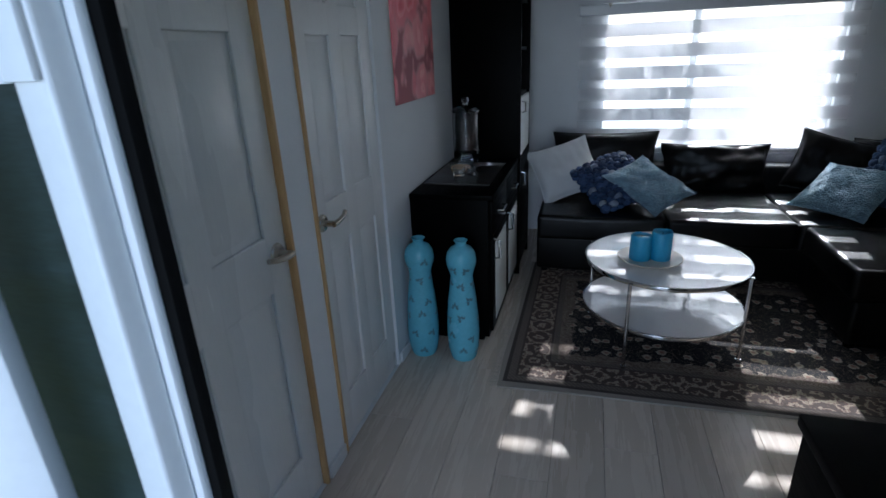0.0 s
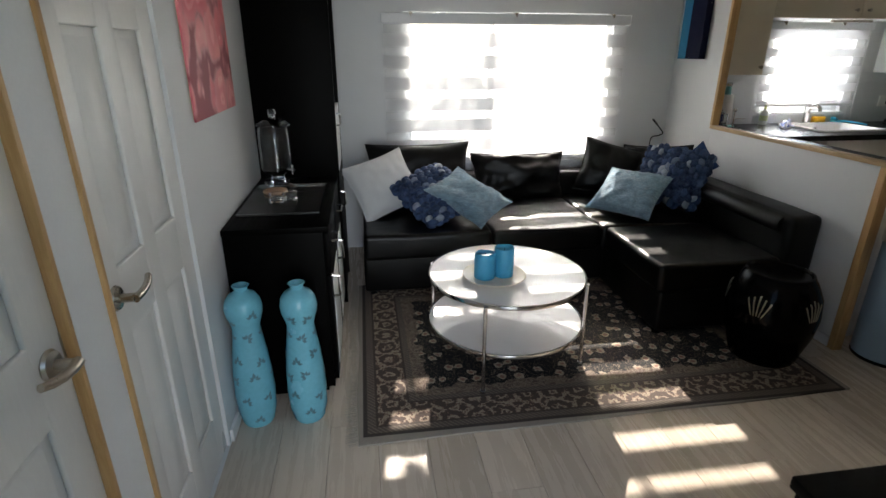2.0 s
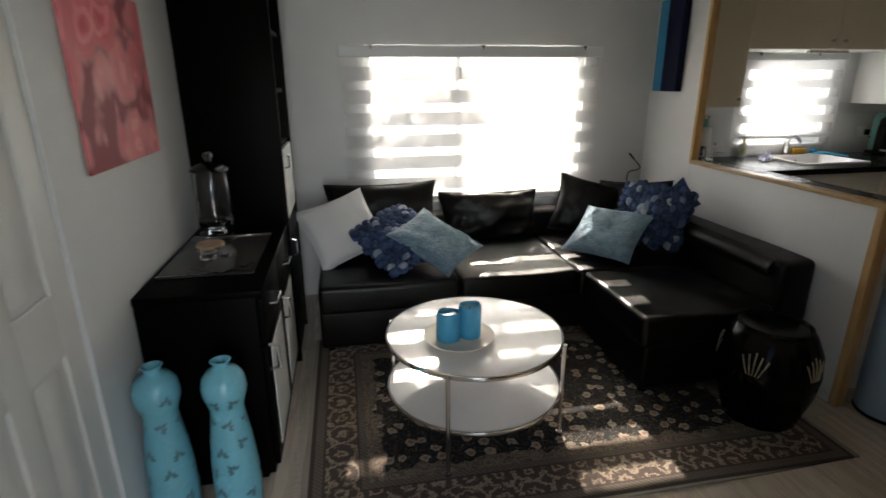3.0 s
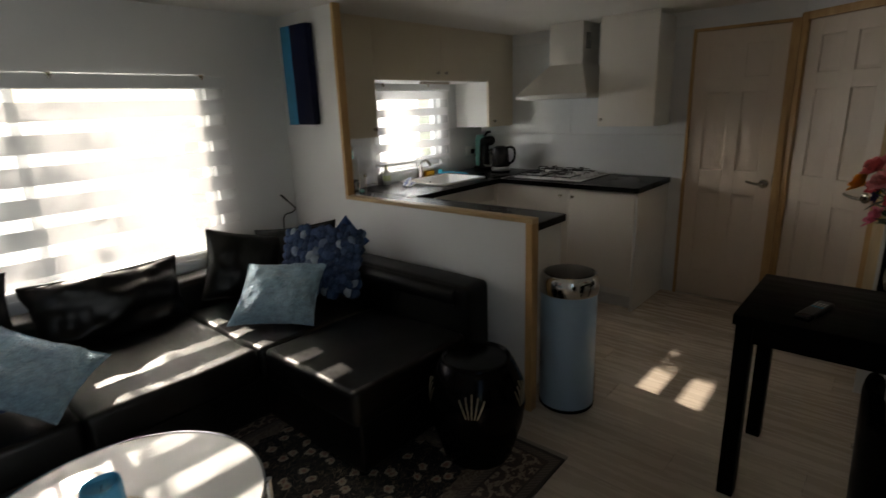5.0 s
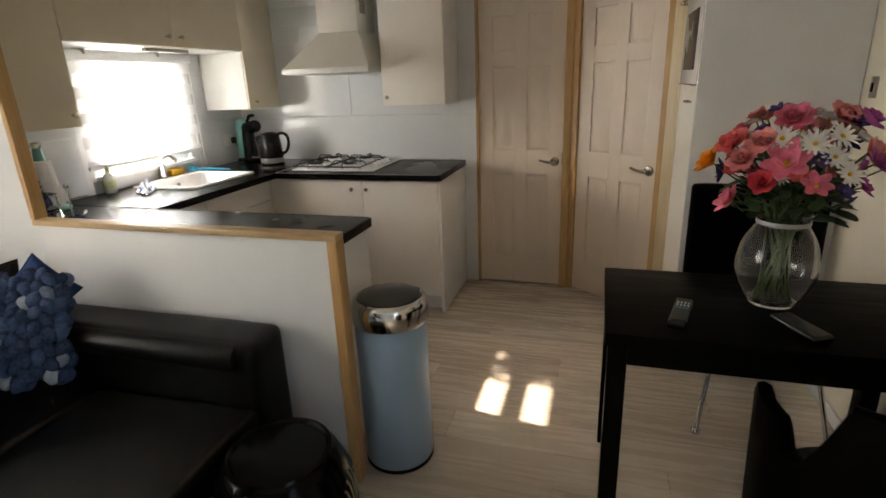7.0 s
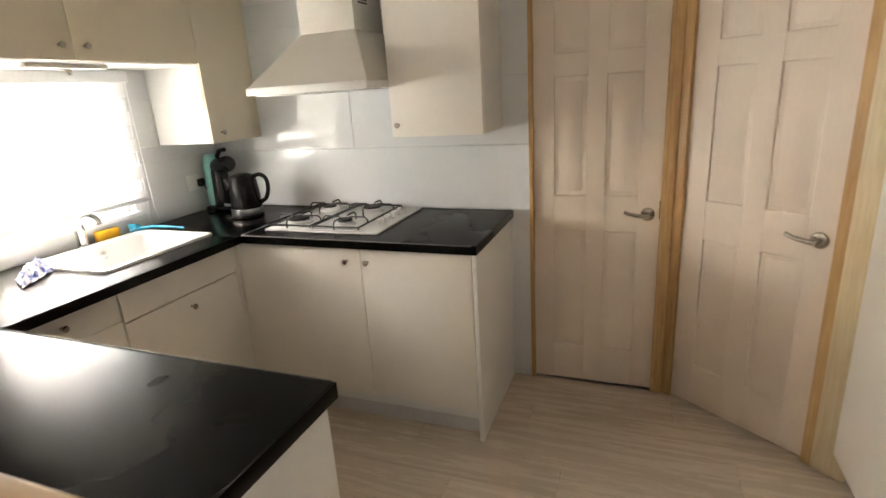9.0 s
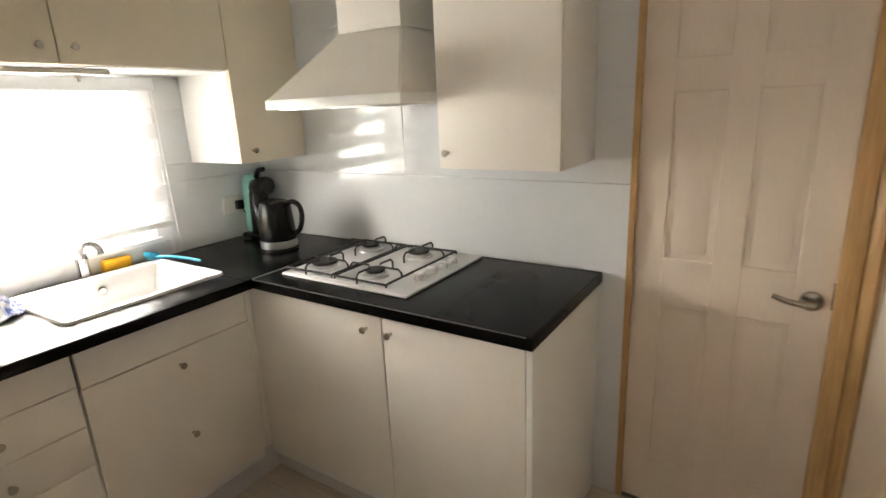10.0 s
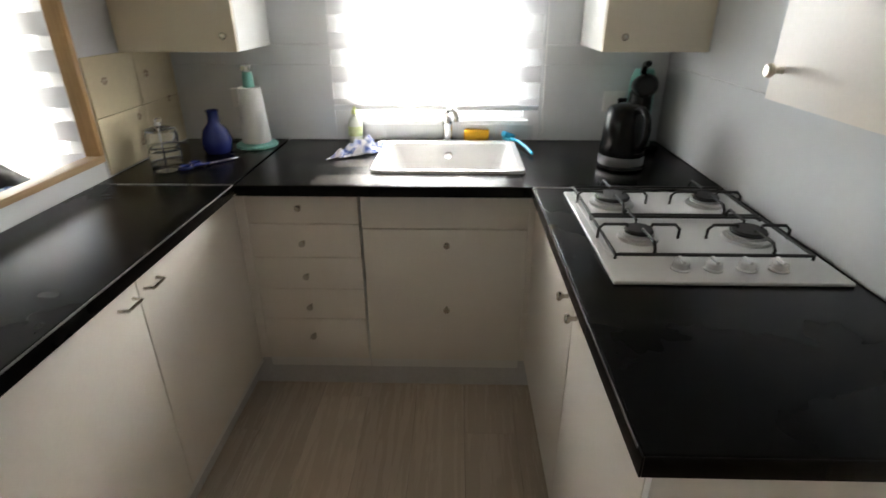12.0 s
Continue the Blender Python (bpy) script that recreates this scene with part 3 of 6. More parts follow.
part("top", box((WW + 0.003, 2.65, 0.765), (SBX + 0.004, 3.556, 0.79), 0.003), BLACKW, sb)
for a, b in ((2.66, 3.10), (3.106, 3.548)):
    dr = part("drawer", box((SBX - 0.02, a, 0.575), (SBX, b, 0.758), 0.003), BLACKW, sb)
    part("handle", tube([(SBX, (a + b) / 2 - 0.06, 0.67), (SBX + 0.025, (a + b) / 2 - 0.055, 0.67), (SBX + 0.025, (a + b) / 2 + 0.055, 0.67), (SBX, (a + b) / 2 + 0.06, 0.67)], 0.005, 8), CHROME, dr)
    d = part("door", box((SBX - 0.02, a, 0.065), (SBX, b, 0.57), 0.003), BLACKW, sb)
    part("door_panel", box((SBX - 0.004, a + 0.075, 0.10), (SBX + 0.003, b - 0.03, 0.53), 0.002), WHITEB, d, "white glass inset")
    part("handle", tube([(SBX, a + 0.035, 0.46), (SBX + 0.03, a + 0.035, 0.465), (SBX + 0.03, a + 0.035, 0.555), (SBX, a + 0.035, 0.56)], 0.007, 8), CHROME, d, "chrome bow handle")
tall = empty("tall_cabinet", -0.42, 3.8, 0, "tall black-brown cabinet with open shelves", "cabinet")
part("side_panel", box((WW + 0.004, 3.562, 0), (TBX, 3.582, 2.04), 0.002), BLACKW, tall)
part("side_panel", box((WW + 0.004, 4.03, 0), (TBX, 4.05, 2.04), 0.002), BLACKW, tall)
part("back_panel", box((WW + 0.004, 3.582, 0.0), (WW + 0.014, 4.03, 2.04), 0.001), BLACKW, tall)
for z in (0.04, 0.40, 0.78, 1.15, 1.42, 1.70, 2.02):
    part("shelf", box((WW + 0.014, 3.582, z), (TBX - 0.022, 4.03, z + 0.02), 0.002), BLACKW, tall)
dw = part("door", box((TBX - 0.02, 3.585, 0.80), (TBX - 0.002, 4.027, 1.15), 0.003), WHITEB, tall, "white door")
part("handle", tube([(TBX, 3.63, 1.06), (TBX + 0.022, 3.63, 1.065), (TBX + 0.022, 3.63, 1.12), (TBX, 3.63, 1.125)], 0.005, 8), CHROME, dw)
dk = part("door", box((TBX - 0.02, 3.585, 0.06), (TBX - 0.002, 4.027, 0.785), 0.003), BLACKW, tall)
part("handle", tube([(TBX, 3.63, 0.6), (TBX + 0.022, 3.63, 0.605), (TBX + 0.022, 3.63, 0.68), (TBX, 3.63, 0.685)], 0.005, 8), CHROME, dk)

# tray, dispenser and glass pieces on the sideboard
TRAYM = surface("dark_marbled_glass", (0.05, 0.048, 0.046), 0.12, vary=0.6, big=9, fine=40, relief=0.02)
tray = empty("placemat", -0.46, 3.1, 0.79, "dark marbled glass placemat on the sideboard", "placemat")
part("sheet", box((-0.615, 2.83, 0.791), (-0.27, 3.36, 0.799), 0.003), TRAYM, tray)
part("edge", join(*[bar(p, q, 0.004, 0.004, bevel=0) for p, q in (((-0.615, 2.83, 0.799), (-0.27, 2.83, 0.799)), ((-0.27, 2.83, 0.799), (-0.27, 3.36, 0.799)), ((-0.27, 3.36, 0.799), (-0.615, 3.36, 0.799)))]), CHROME, tray)
jar = empty("drinks_dispenser", -0.515, 3.38, 0.80, "clear ribbed glass drinks dispenser with lid", "glass jar")
JX, JY = -0.515, 3.40
part("foot", lathe([(0, 0), (0.075, 0), (0.078, 0.008), (0.04, 0.02), (0.03, 0.04), (0.055, 0.058), (0, 0.058)], JX, JY, 0.80, 28), CRYSTAL, jar)
part("jar", lathe([(0, 0.060), (0.062, 0.060), (0.078, 0.075), (0.080, 0.16), (0.077, 0.17), (0.080, 0.18), (0.080, 0.275), (0.070, 0.292), (0.066, 0.292), (0.076, 0.272), (0.076, 0.078), (0.06, 0.066), (0, 0.066)], JX, JY, 0.80, 32), CRYSTAL, jar)
part("lid", lathe([(0.0, 0.294), (0.083, 0.294), (0.083, 0.302), (0.05, 0.325), (0.018, 0.334), (0.014, 0.345), (0.023, 0.36), (0.018, 0.375), (0, 0.378)], JX, JY, 0.80, 28), CRYSTAL, jar)
part("tap", join(tube([(JX + 0.06, JY - 0.06, 0.885), (JX + 0.095, JY - 0.09, 0.885)], 0.008, 8), tube([(JX + 0.088, JY - 0.084, 0.91), (JX + 0.088, JY - 0.084, 0.862)], 0.006, 8)), CHROME, jar)
WAX = surface("peach_wax", (0.62, 0.42, 0.28), 0.5, vary=0.15)
thing("wooden_coaster", lathe([(0, 0), (0.055, 0), (0.058, 0.004), (0.055, 0.012), (0, 0.012)], -0.505, 3.20, 0.80, 28), WAX, "small peach coaster before the dispenser", "coaster")
for x, y, s in ((-0.47, 3.02, 1.0), (-0.41, 3.05, 0.8)):
    g = empty("tealight_holder", x, y, 0.80, "small cut-glass tealight holder on the placemat", "candle holder", "tealight holders")
    part("glass", lathe([(0, 0), (0.033 * s, 0), (0.036 * s, 0.01), (0.030 * s, 0.022), (0.036 * s, 0.04), (0.031 * s, 0.04), (0.026 * s, 0.014), (0, 0.012)], x, y, 0.80, 8), CRYSTAL, g)
    part("metal_cup", lathe([(0, 0.014), (0.02 * s, 0.014), (0.02 * s, 0.028), (0.018 * s, 0.028), (0.018 * s, 0.02), (0, 0.02)], x, y, 0.80, 20), CHROME, g)


def floor_vase(x, y, lean, label):
    v = empty("floor_vase", x, y, 0, label, "vase", "turquoise floor vases")
    prof = [(0, 0), (0.062, 0), (0.068, 0.012), (0.080, 0.07), (0.084, 0.16), (0.080, 0.27), (0.069, 0.38), (0.059, 0.455), (0.056, 0.488), (0.062, 0.515), (0.073, 0.55), (0.076, 0.58),
            (0.070, 0.615), (0.054, 0.640), (0.033, 0.652), (0.026, 0.660), (0.028, 0.672), (0.035, 0.682), (0.030, 0.684), (0.021, 0.668), (0.021, 0.62), (0, 0.615)]
    prof = [(r * 0.94, z * 0.905) for r, z in prof]
    part("body", lathe(prof, x, y, 0, 44), BLUEV, v)
    rnd = random.Random(int(x * 1000) + 7)

    def radius(z):
        for (r0, z0), (r1, z1) in zip(prof[1:], prof[2:]):
            if z0 <= z <= z1:
                return r0 + (r1 - r0) * (z - z0) / max(1e-6, z1 - z0)
        return 0.06

    bm = bmesh.new()
    for row in range(6):
        for k in range(5):
            z0, a0 = 0.05 + row * 0.088 + rnd.uniform(-0.02, 0.02), 2 * math.pi * k / 5 + row * 0.6 + rnd.uniform(-0.25, 0.25)
            tilt = rnd.uniform(-0.9, 0.9)
            for leaf_ in range(5):
                th = tilt + (leaf_ - 2) * 0.75
                ln = 0.024 if leaf_ != 2 else 0.034
                vs = []
                for s, wd in ((0.15, 0.0), (0.55, 0.0065), (1.0, 0.0), (0.55, -0.0065)):
                    du, dv = ln * s * math.sin(th) + wd * math.cos(th), ln * s * math.cos(th) - wd * math.sin(th)
                    zz = min(0.56, max(0.02, z0 + dv))
                    r = radius(zz) + 0.0016
                    a = a0 + du / r
                    vs.append(bm.verts.new((x + r * math.cos(a), y + r * math.sin(a), zz)))
                bm.faces.new(vs)
    tagged(part("leaf_pattern", bm, BROWNP, v, "dark painted leaf sprigs", smooth=False), kind="stuff")
    return v


floor_vase(-0.555, 2.51, 0, "tall turquoise gourd-shaped floor vase against the wall")
floor_vase(-0.347, 2.505, 0, "tall turquoise gourd-shaped floor vase before the sideboard")

# pictures
ROSE, rnt, rb = nodes_of("rose_print")
rv = coords(rnt, (1, 1, 1))
warp = value(rnt, "ShaderNodeTexNoise", Scale=7.0, Detail=3.0)
rnt.links.new(rv, warp.inputs["Vector"])
addv = rnt.nodes.new("ShaderNodeVectorMath")
addv.operation = "MULTIPLY_ADD"
addv.inputs[1].default_value = (0.075, 0.075, 0.075)
rnt.links.new(warp.outputs["Color"], addv.inputs[0])
rnt.links.new(rv, addv.inputs[2])
vor = value(rnt, "ShaderNodeTexVoronoi", Scale=5.6, Randomness=0.75)
rnt.links.new(addv.outputs[0], vor.inputs["Vector"])
fold = value(rnt, "ShaderNodeTexVoronoi", Scale=15.0, Randomness=0.9)
fold.feature = "SMOOTH_F1"
rnt.links.new(addv.outputs[0], fold.inputs["Vector"])
lobes = rnt.nodes.new("ShaderNodeMath")
lobes.operation = "MULTIPLY_ADD"
lobes.inputs[1].default_value = 0.45
rnt.links.new(fold.outputs["Distance"], lobes.inputs[0])
rnt.links.new(vor.outputs["Distance"], lobes.inputs[2])
ring = rnt.nodes.new("ShaderNodeMath")
ring.operation = "MULTIPLY"
ring.inputs[1].default_value = 17.0
rnt.links.new(lobes.outputs[0], ring.inputs[0])
sine = rnt.nodes.new("ShaderNodeMath")
sine.operation = "SINE"
rnt.links.new(ring.outputs[0], sine.inputs[0])
whorl = ramp(rnt, sine.outputs[0], [(0.0, (0.62, 0.03, 0.07)), (0.4, (0.86, 0.15, 0.20)), (0.9, (0.95, 0.46, 0.46))])
petal = ramp(rnt, fold.outputs["Distance"], [(0.05, (0.95, 0.58, 0.56)), (0.35, (0.90, 0.22, 0.27)), (0.62, (0.60, 0.02, 0.06))])
hue = ramp(rnt, vor.outputs["Color"], [(0.2, (0.74, 0.04, 0.09)), (0.5, (0.90, 0.20, 0.25)), (0.8, (0.95, 0.55, 0.53))])
heart = ramp(rnt, lobes.outputs[0], [(0.18, (0.62, 0.03, 0.06)), (0.42, (0.92, 0.28, 0.32)), (0.75, (0.93, 0.46, 0.45))])
body_ = mix(rnt, 0.28, mix(rnt, 0.45, mix(rnt, 0.5, petal, hue), heart), whorl)
gap = ramp(rnt, lobes.outputs[0], [(0.72, (0, 0, 0)), (0.92, (1, 1, 1))])
rnt.links.new(mix(rnt, gap, body_, (0.34, 0.06, 0.08)), rb.inputs["Base Color"])
rb.inputs["Roughness"].default_value = 0.55
pic = empty("rose_picture", WW, 2.88, 1.22, "unframed canvas print of pink and red roses", "picture")
part("canvas", box((WW + 0.004, 2.556, 1.217), (WW + 0.012, 3.165, 1.752), 0.002), ROSE, pic)
part("stretcher", box((WW, 2.566, 1.227), (WW + 0.0045, 3.155, 1.742), 0), PALE, pic)
CYAN = surface("cyan_paint", (0.015, 0.22, 0.42), 0.5, vary=0.2, big=5, fine=50, relief=0.2)
NAVY = surface("navy_paint", (0.004, 0.006, 0.032), 0.5, spec=0.15, vary=0.25, big=5, fine=50, relief=0.2)
pc = empty("blue_picture", 2.27, 4.29, 1.4, "deep canvas in turquoise and navy blue on the pier", "picture")
part("navy_field", box((2.247, 4.152, 1.398), (2.296, 4.315, 1.975), 0.002), NAVY, pc, "navy half")
part("turquoise_field", box((2.247, 4.316, 1.398), (2.296, 4.412, 1.975), 0.002), CYAN, pc, "turquoise half")
part("hook", tube([(2.270, 4.153, 1.75), (2.270, 4.136, 1.75)], 0.004, 6), CHROME, pc)

# ---- corner sofa ----
sofa = empty("corner_sofa", 1.2, 3.9, 0, "black leather corner sofa along wall and window", "sofa")
part("base", join(box((-0.10, 3.60, 0.04), (2.27, 4.49, 0.27), 0.02, 3)), LEATHER, sofa)
part("base", join(box((1.43, 2.89, 0.04), (2.27, 3.60, 0.27), 0.02, 3)), LEATHER, sofa)


def cushion_block(a, b, r, seed, sag=0.008):
    bm = box(a, b, r, 4)
    bmesh.ops.subdivide_edges(bm, edges=[e for e in bm.edges if e.calc_length() > 0.15], cuts=9, use_grid_fill=True)
    for v in bm.verts:
        k = noise.noise(Vector((v.co.x * 4 + seed, v.co.y * 4, v.co.z * 4)))
        k2 = noise.noise(Vector((v.co.x * 13 + seed, v.co.y * 13, v.co.z * 9)))
        if v.co.z > a[2] + 0.02:
            v.co += Vector((0.3, 0.3, 1)) * (sag * k + 0.35 * sag * k2)
    return bm


part("seat_cushion", cushion_block((-0.095, 3.528, 0.272), (0.68, 4.30, 0.43), 0.03, 1), LEATHER, sofa)
part("seat_cushion", cushion_block((0.684, 3.525, 0.272), (1.375, 4.30, 0.43), 0.03, 2), LEATHER, sofa)
part("seat_cushion", cushion_block((1.38, 3.522, 0.272), (2.08, 4.30, 0.43), 0.03, 3), LEATHER, sofa)
part("seat_cushion", cushion_block((1.40, 2.87, 0.272), (2.08, 3.519, 0.43), 0.03, 4), LEATHER, sofa)
part("backrest", cushion_block((2.084, 2.87, 0.10), (2.275, 4.49, 0.655), 0.045, 5, 0.006), LEATHER, sofa)
part("back_roll", moved(lathe([(0, 0), (0.045, 0.005), (0.05, 0.02), (0.05, 1.48), (0.045, 1.495), (0, 1.50)], n=20), Matrix.Translation((2.105, 2.93, 0.60)) @ Matrix.Rotation(radians(-90), 4, "X")), LEATHER, sofa)
part("backrest", cushion_block((-0.095, 4.31, 0.10), (2.08, 4.49, 0.60), 0.04, 6, 0.006), LEATHER, sofa)
for x, y in ((-0.05, 3.66), (-0.05, 4.42), (1.47, 2.94), (2.2, 2.94)):
    part("leg", lathe([(0, 0), (0.022, 0), (0.025, 0.042), (0, 0.042)], x, y, 0, 14), PLASTIC, sofa)

WHITEC = surface("white_cotton", (0.62, 0.63, 0.64), 0.85, vary=0.06, big=6, fine=250, relief=0.3, sheen=0.2)
KNIT = surface("pale_blue_knit", (0.20, 0.33, 0.43), 0.9, vary=0.5, big=22, fine=75, relief=1.0, depth=0.016, stretch=(1, 1, 2.2), sheen=0.3)
CHUNK, cnt, cb = nodes_of("navy_chunky_wool")
cg = cnt.nodes.new("ShaderNodeNewGeometry")
cn = noise_tex(cnt, coords(cnt), 90, 4)
cnt.links.new(mix(cnt, 0.4, ramp(cnt, cg.outputs["Random Per Island"], [(0.1, (0.005, 0.013, 0.05)), (0.5, (0.013, 0.032, 0.105)), (0.85, (0.05, 0.09, 0.20)), (1.0, (0.50, 0.55, 0.62))]), ramp(cnt, cn, [(0.3, (0.008, 0.022, 0.07)), (0.7, (0.09, 0.16, 0.28))])), cb.inputs["Base Color"])
cb.inputs["Roughness"].default_value = 0.9
bump(cnt, cb, cn, 0.8, 0.006)


def place(bm, x, y, z, rx, ry, rz):
    return moved(bm, Matrix.Translation((x, y, z)) @ Matrix.Rotation(radians(rz), 4, "Z") @ Matrix.Rotation(radians(rx), 4, "X") @ Matrix.Rotation(radians(ry), 4, "Y"))


def cushion(name, w, h, d, at, material, label, rough, seed, piping=True):
    c = empty(name, at[0], at[1], at[2] - h / 2, label, "cushion")
    part("cover", place(pillow(w, h, d, rough, seed), *at), material, c)
    if piping:
        rim = []
        n = 14
        for i in range(4 * n):
            s, k = divmod(i, n)
            u = -1 + 2 * k / n
            q = [(u, -1), (1, u), (-u, 1), (-1, -u)][s]
            pin = lambda a, b: 1 - 0.09 * (1 - abs(a) ** 2.2) * abs(b) ** 3
            rim.append((q[0] * w / 2 * pin(q[1], q[0]), 0, q[1] * h / 2 * pin(q[0], q[1])))
        part("seam", place(tube(rim + rim[:1], 0.004, 6), *at), material, c)
    return c


def chunky(w, h, d, at, label, seed):
    """A cushion knitted from thick wool loops."""
    c = empty("chunky_cushion", at[0], at[1], at[2] - h / 2, label, "cushion")
    rnd = random.Random(seed)
    part("cover", place(pillow(w * 0.90, h * 0.90, d * 0.8, 0.006, seed), *at), CHUNK, c)
    loops = []
    nx, nz = 7, 8
    for side in (-1, 1):
        for i in range(nx):
            for j in range(nz):
                for lean in (-1, 1):
                    u, v = (i + 0.5 + 0.24 * lean) / nx * 2 - 1, (j + 0.5 + (0.5 if i % 2 else 0)) / nz * 2 - 1
                    if abs(v) > 1:
                        continue
                    puff = (max(0, 1 - abs(u) ** 2.6) * max(0, 1 - abs(v) ** 2.6)) ** 0.52
                    b = bmesh.new()
                    bmesh.ops.create_icosphere(b, subdivisions=2, radius=1)
                    s = w / nx * rnd.uniform(0.33, 0.44)
                    for q in b.verts:
                        q.co *= 1 + 0.16 * noise.noise(q.co * 2.3 + Vector((i * 3.1, j * 5.7, lean + seed)))
                    moved(b, Matrix.Translation((u * w / 2 * 0.96 + rnd.uniform(-0.004, 0.004), side * (d / 2 * puff * 0.92 + rnd.uniform(0, 0.006)), v * h / 2 * 0.96 + rnd.uniform(-0.006, 0.006))) @ Matrix.Rotation(lean * rnd.uniform(0.2, 0.7), 4, "Y") @ Matrix.Diagonal((s * 0.92, s * 0.85, s * 1.25, 1)))
                    loops.append(b)
    tagged(part("chunky_knit", place(join(*loops), *at), CHUNK, c), kind="stuff")
    return c


cushion("leather_cushion", 0.74, 0.42, 0.17, (0.31, 4.27, 0.635, -14, 0, 2), LEATHER, "black leather back cushion by the wall", 0.016, 11)
cushion("leather_cushion", 0.70, 0.36, 0.18, (1.05, 4.31, 0.575, -18, 0, -2), LEATHER, "creased black leather back cushion under the window", 0.034, 12)
cushion("leather_cushion", 0.44, 0.40, 0.15, (1.72, 4.22, 0.625, -18, 14, -14), LEATHER, "black leather back cushion tilted in the corner", 0.018, 13)
cushion("leather_cushion", 0.50, 0.38, 0.16, (2.02, 4.12, 0.63, -16, -6, -50), LEATHER, "black leather back cushion in the sofa corner", 0.018, 14)
cushion("white_cushion", 0.46, 0.40, 0.14, (0.050, 4.00, 0.625, -34, -15, 18), WHITEC, "plain white cotton cushion leaning on leather", 0.010, 15)
chunky(0.45, 0.43, 0.11, (0.365, 3.86, 0.585, -62, 55, -2), "navy chunky-knit cushion with white flecks on the seat", 21)
cushion("knit_cushion", 0.45, 0.37, 0.12, (0.580, 3.785, 0.585, -62, 60, 17), KNIT, "pale blue knitted cushion lying aslant on the seat", 0.018, 16)
cushion("knit_cushion", 0.43, 0.40, 0.12, (1.655, 3.765, 0.575, -57, 1, -50), KNIT, "pale blue knitted cushion propped in the corner", 0.022, 17)
chunky(0.46, 0.40, 0.14, (1.955, 3.79, 0.66, -28, 0, -58), "navy chunky-knit cushion with white flecks against the back", 22)
NAVYC = surface("navy_cloth", (0.015, 0.05, 0.16), 0.85, vary=0.2, fine=200, relief=0.4)
cushion("navy_cushion", 0.20, 0.20, 0.06, (2.125, 3.78, 0.755, -8, 45, -62), NAVYC, "plain navy cushion standing on its corner", 0.008, 18)
lampb = empty("reading_lamp", 2.15, 4.45, 0.6, "thin black bent-wire reading lamp in the corner", "lamp")
part("stem", tube(bend([(2.150, 4.46, 0.58), (2.150, 4.46, 0.74), (2.152, 4.458, 0.80), (2.168, 4.455, 0.826), (2.215, 4.45, 0.834), (2.243, 4.45, 0.852), (2.225, 4.45, 0.878), (2.185, 4.45, 0.918), (2.147, 4.45, 0.956)], 4), 0.0042, 8), PLASTIC, lampb)
part("head", bar((2.192, 4.45, 0.912), (2.144, 4.45, 0.960), 0.018, 0.011, bevel=0.003), PLASTIC, lampb)

# ---- coffee table ----
TX, TY = 0.592, 2.878
TOPW = surface("white_table_gloss", (0.80, 0.80, 0.80), 0.10, vary=0.03, big=5, fine=30, relief=0.015, spread=0.04)
ct = empty("coffee_table", TX, TY, 0, "round two-tier white coffee table with chrome rims", "table")
for nm, z in (("tabletop", 0.446), ("shelf", 0.208)):
    t = part(nm, lathe([(0, -0.012), (0.366, -0.012), (0.372, -0.008), (0.372, 0.0), (0, 0.0)], TX, TY, z, 72), TOPW, ct, "glossy white disc")
    part("rim", lathe([(0.3725, -0.018), (0.3795, -0.016), (0.381, -0.006), (0.3795, 0.002), (0.3725, 0.003), (0.3725, -0.018)], TX, TY, z, 72), CHROME, t, "chrome rim")
for k in range(4):
    a = radians(-118 + 90 * k)
    x, y = TX + 0.386 * math.cos(a), TY + 0.386 * math.sin(a)
    part("leg", join(tube([(x, y, 0.012), (x, y, 0.44)], 0.009, 12), lathe([(0, 0), (0.013, 0), (0.013, 0.014), (0, 0.014)], x, y, 0.008, 12)), CHROME, ct, "slim chrome leg")
PLATE = surface("cream_plate", (0.72, 0.66, 0.54), 0.25, vary=0.06, fine=50, relief=0.05)
thing("plate", lathe([(0, 0.003), (0.06, 0.003), (0.075, 0.0), (0.085, 0.002), (0.145, 0.018), (0.150, 0.022), (0.146, 0.024), (0.085, 0.010), (0, 0.009)], 0.513, 2.815, 0.446, 48), PLATE, "round cream plate on the coffee table", "plate")
for x, y, r, h, tl in ((0.466, 2.812, 0.049, 0.124, 0.0), (0.560, 2.825, 0.047, 0.140, 0.0)):
    c = empty("pillar_candle", x, y, 0.456, "burnt teal pillar candle on the cream plate", "candle", "teal candles")
    bm = lathe([(0, 0), (r * 0.97, 0), (r, 0.005), (r * 1.01, h * 0.5), (r, h - 0.015), (r * 0.96, h - 0.004), (r * 0.86, h), (r * 0.74, h - 0.012), (0, h - 0.022)], x, y, 0.456, 36)
    for v in bm.verts:
        k = noise.noise(v.co * 22)
        up_ = max(0, (v.co.z - 0.456 - h * 0.6) / h)
        v.co += Vector((v.co.x - x, v.co.y - y, 0)) * (0.10 * k * up_ * 2) + Vector((0, 0, 0.016 * k * up_))
    part("wax", bm, TEALWAX, c)
    part("wick", tube([(x, y, 0.456 + h - 0.024), (x + 0.002, y, 0.456 + h - 0.006)], 0.0014, 6), PLASTIC, c)

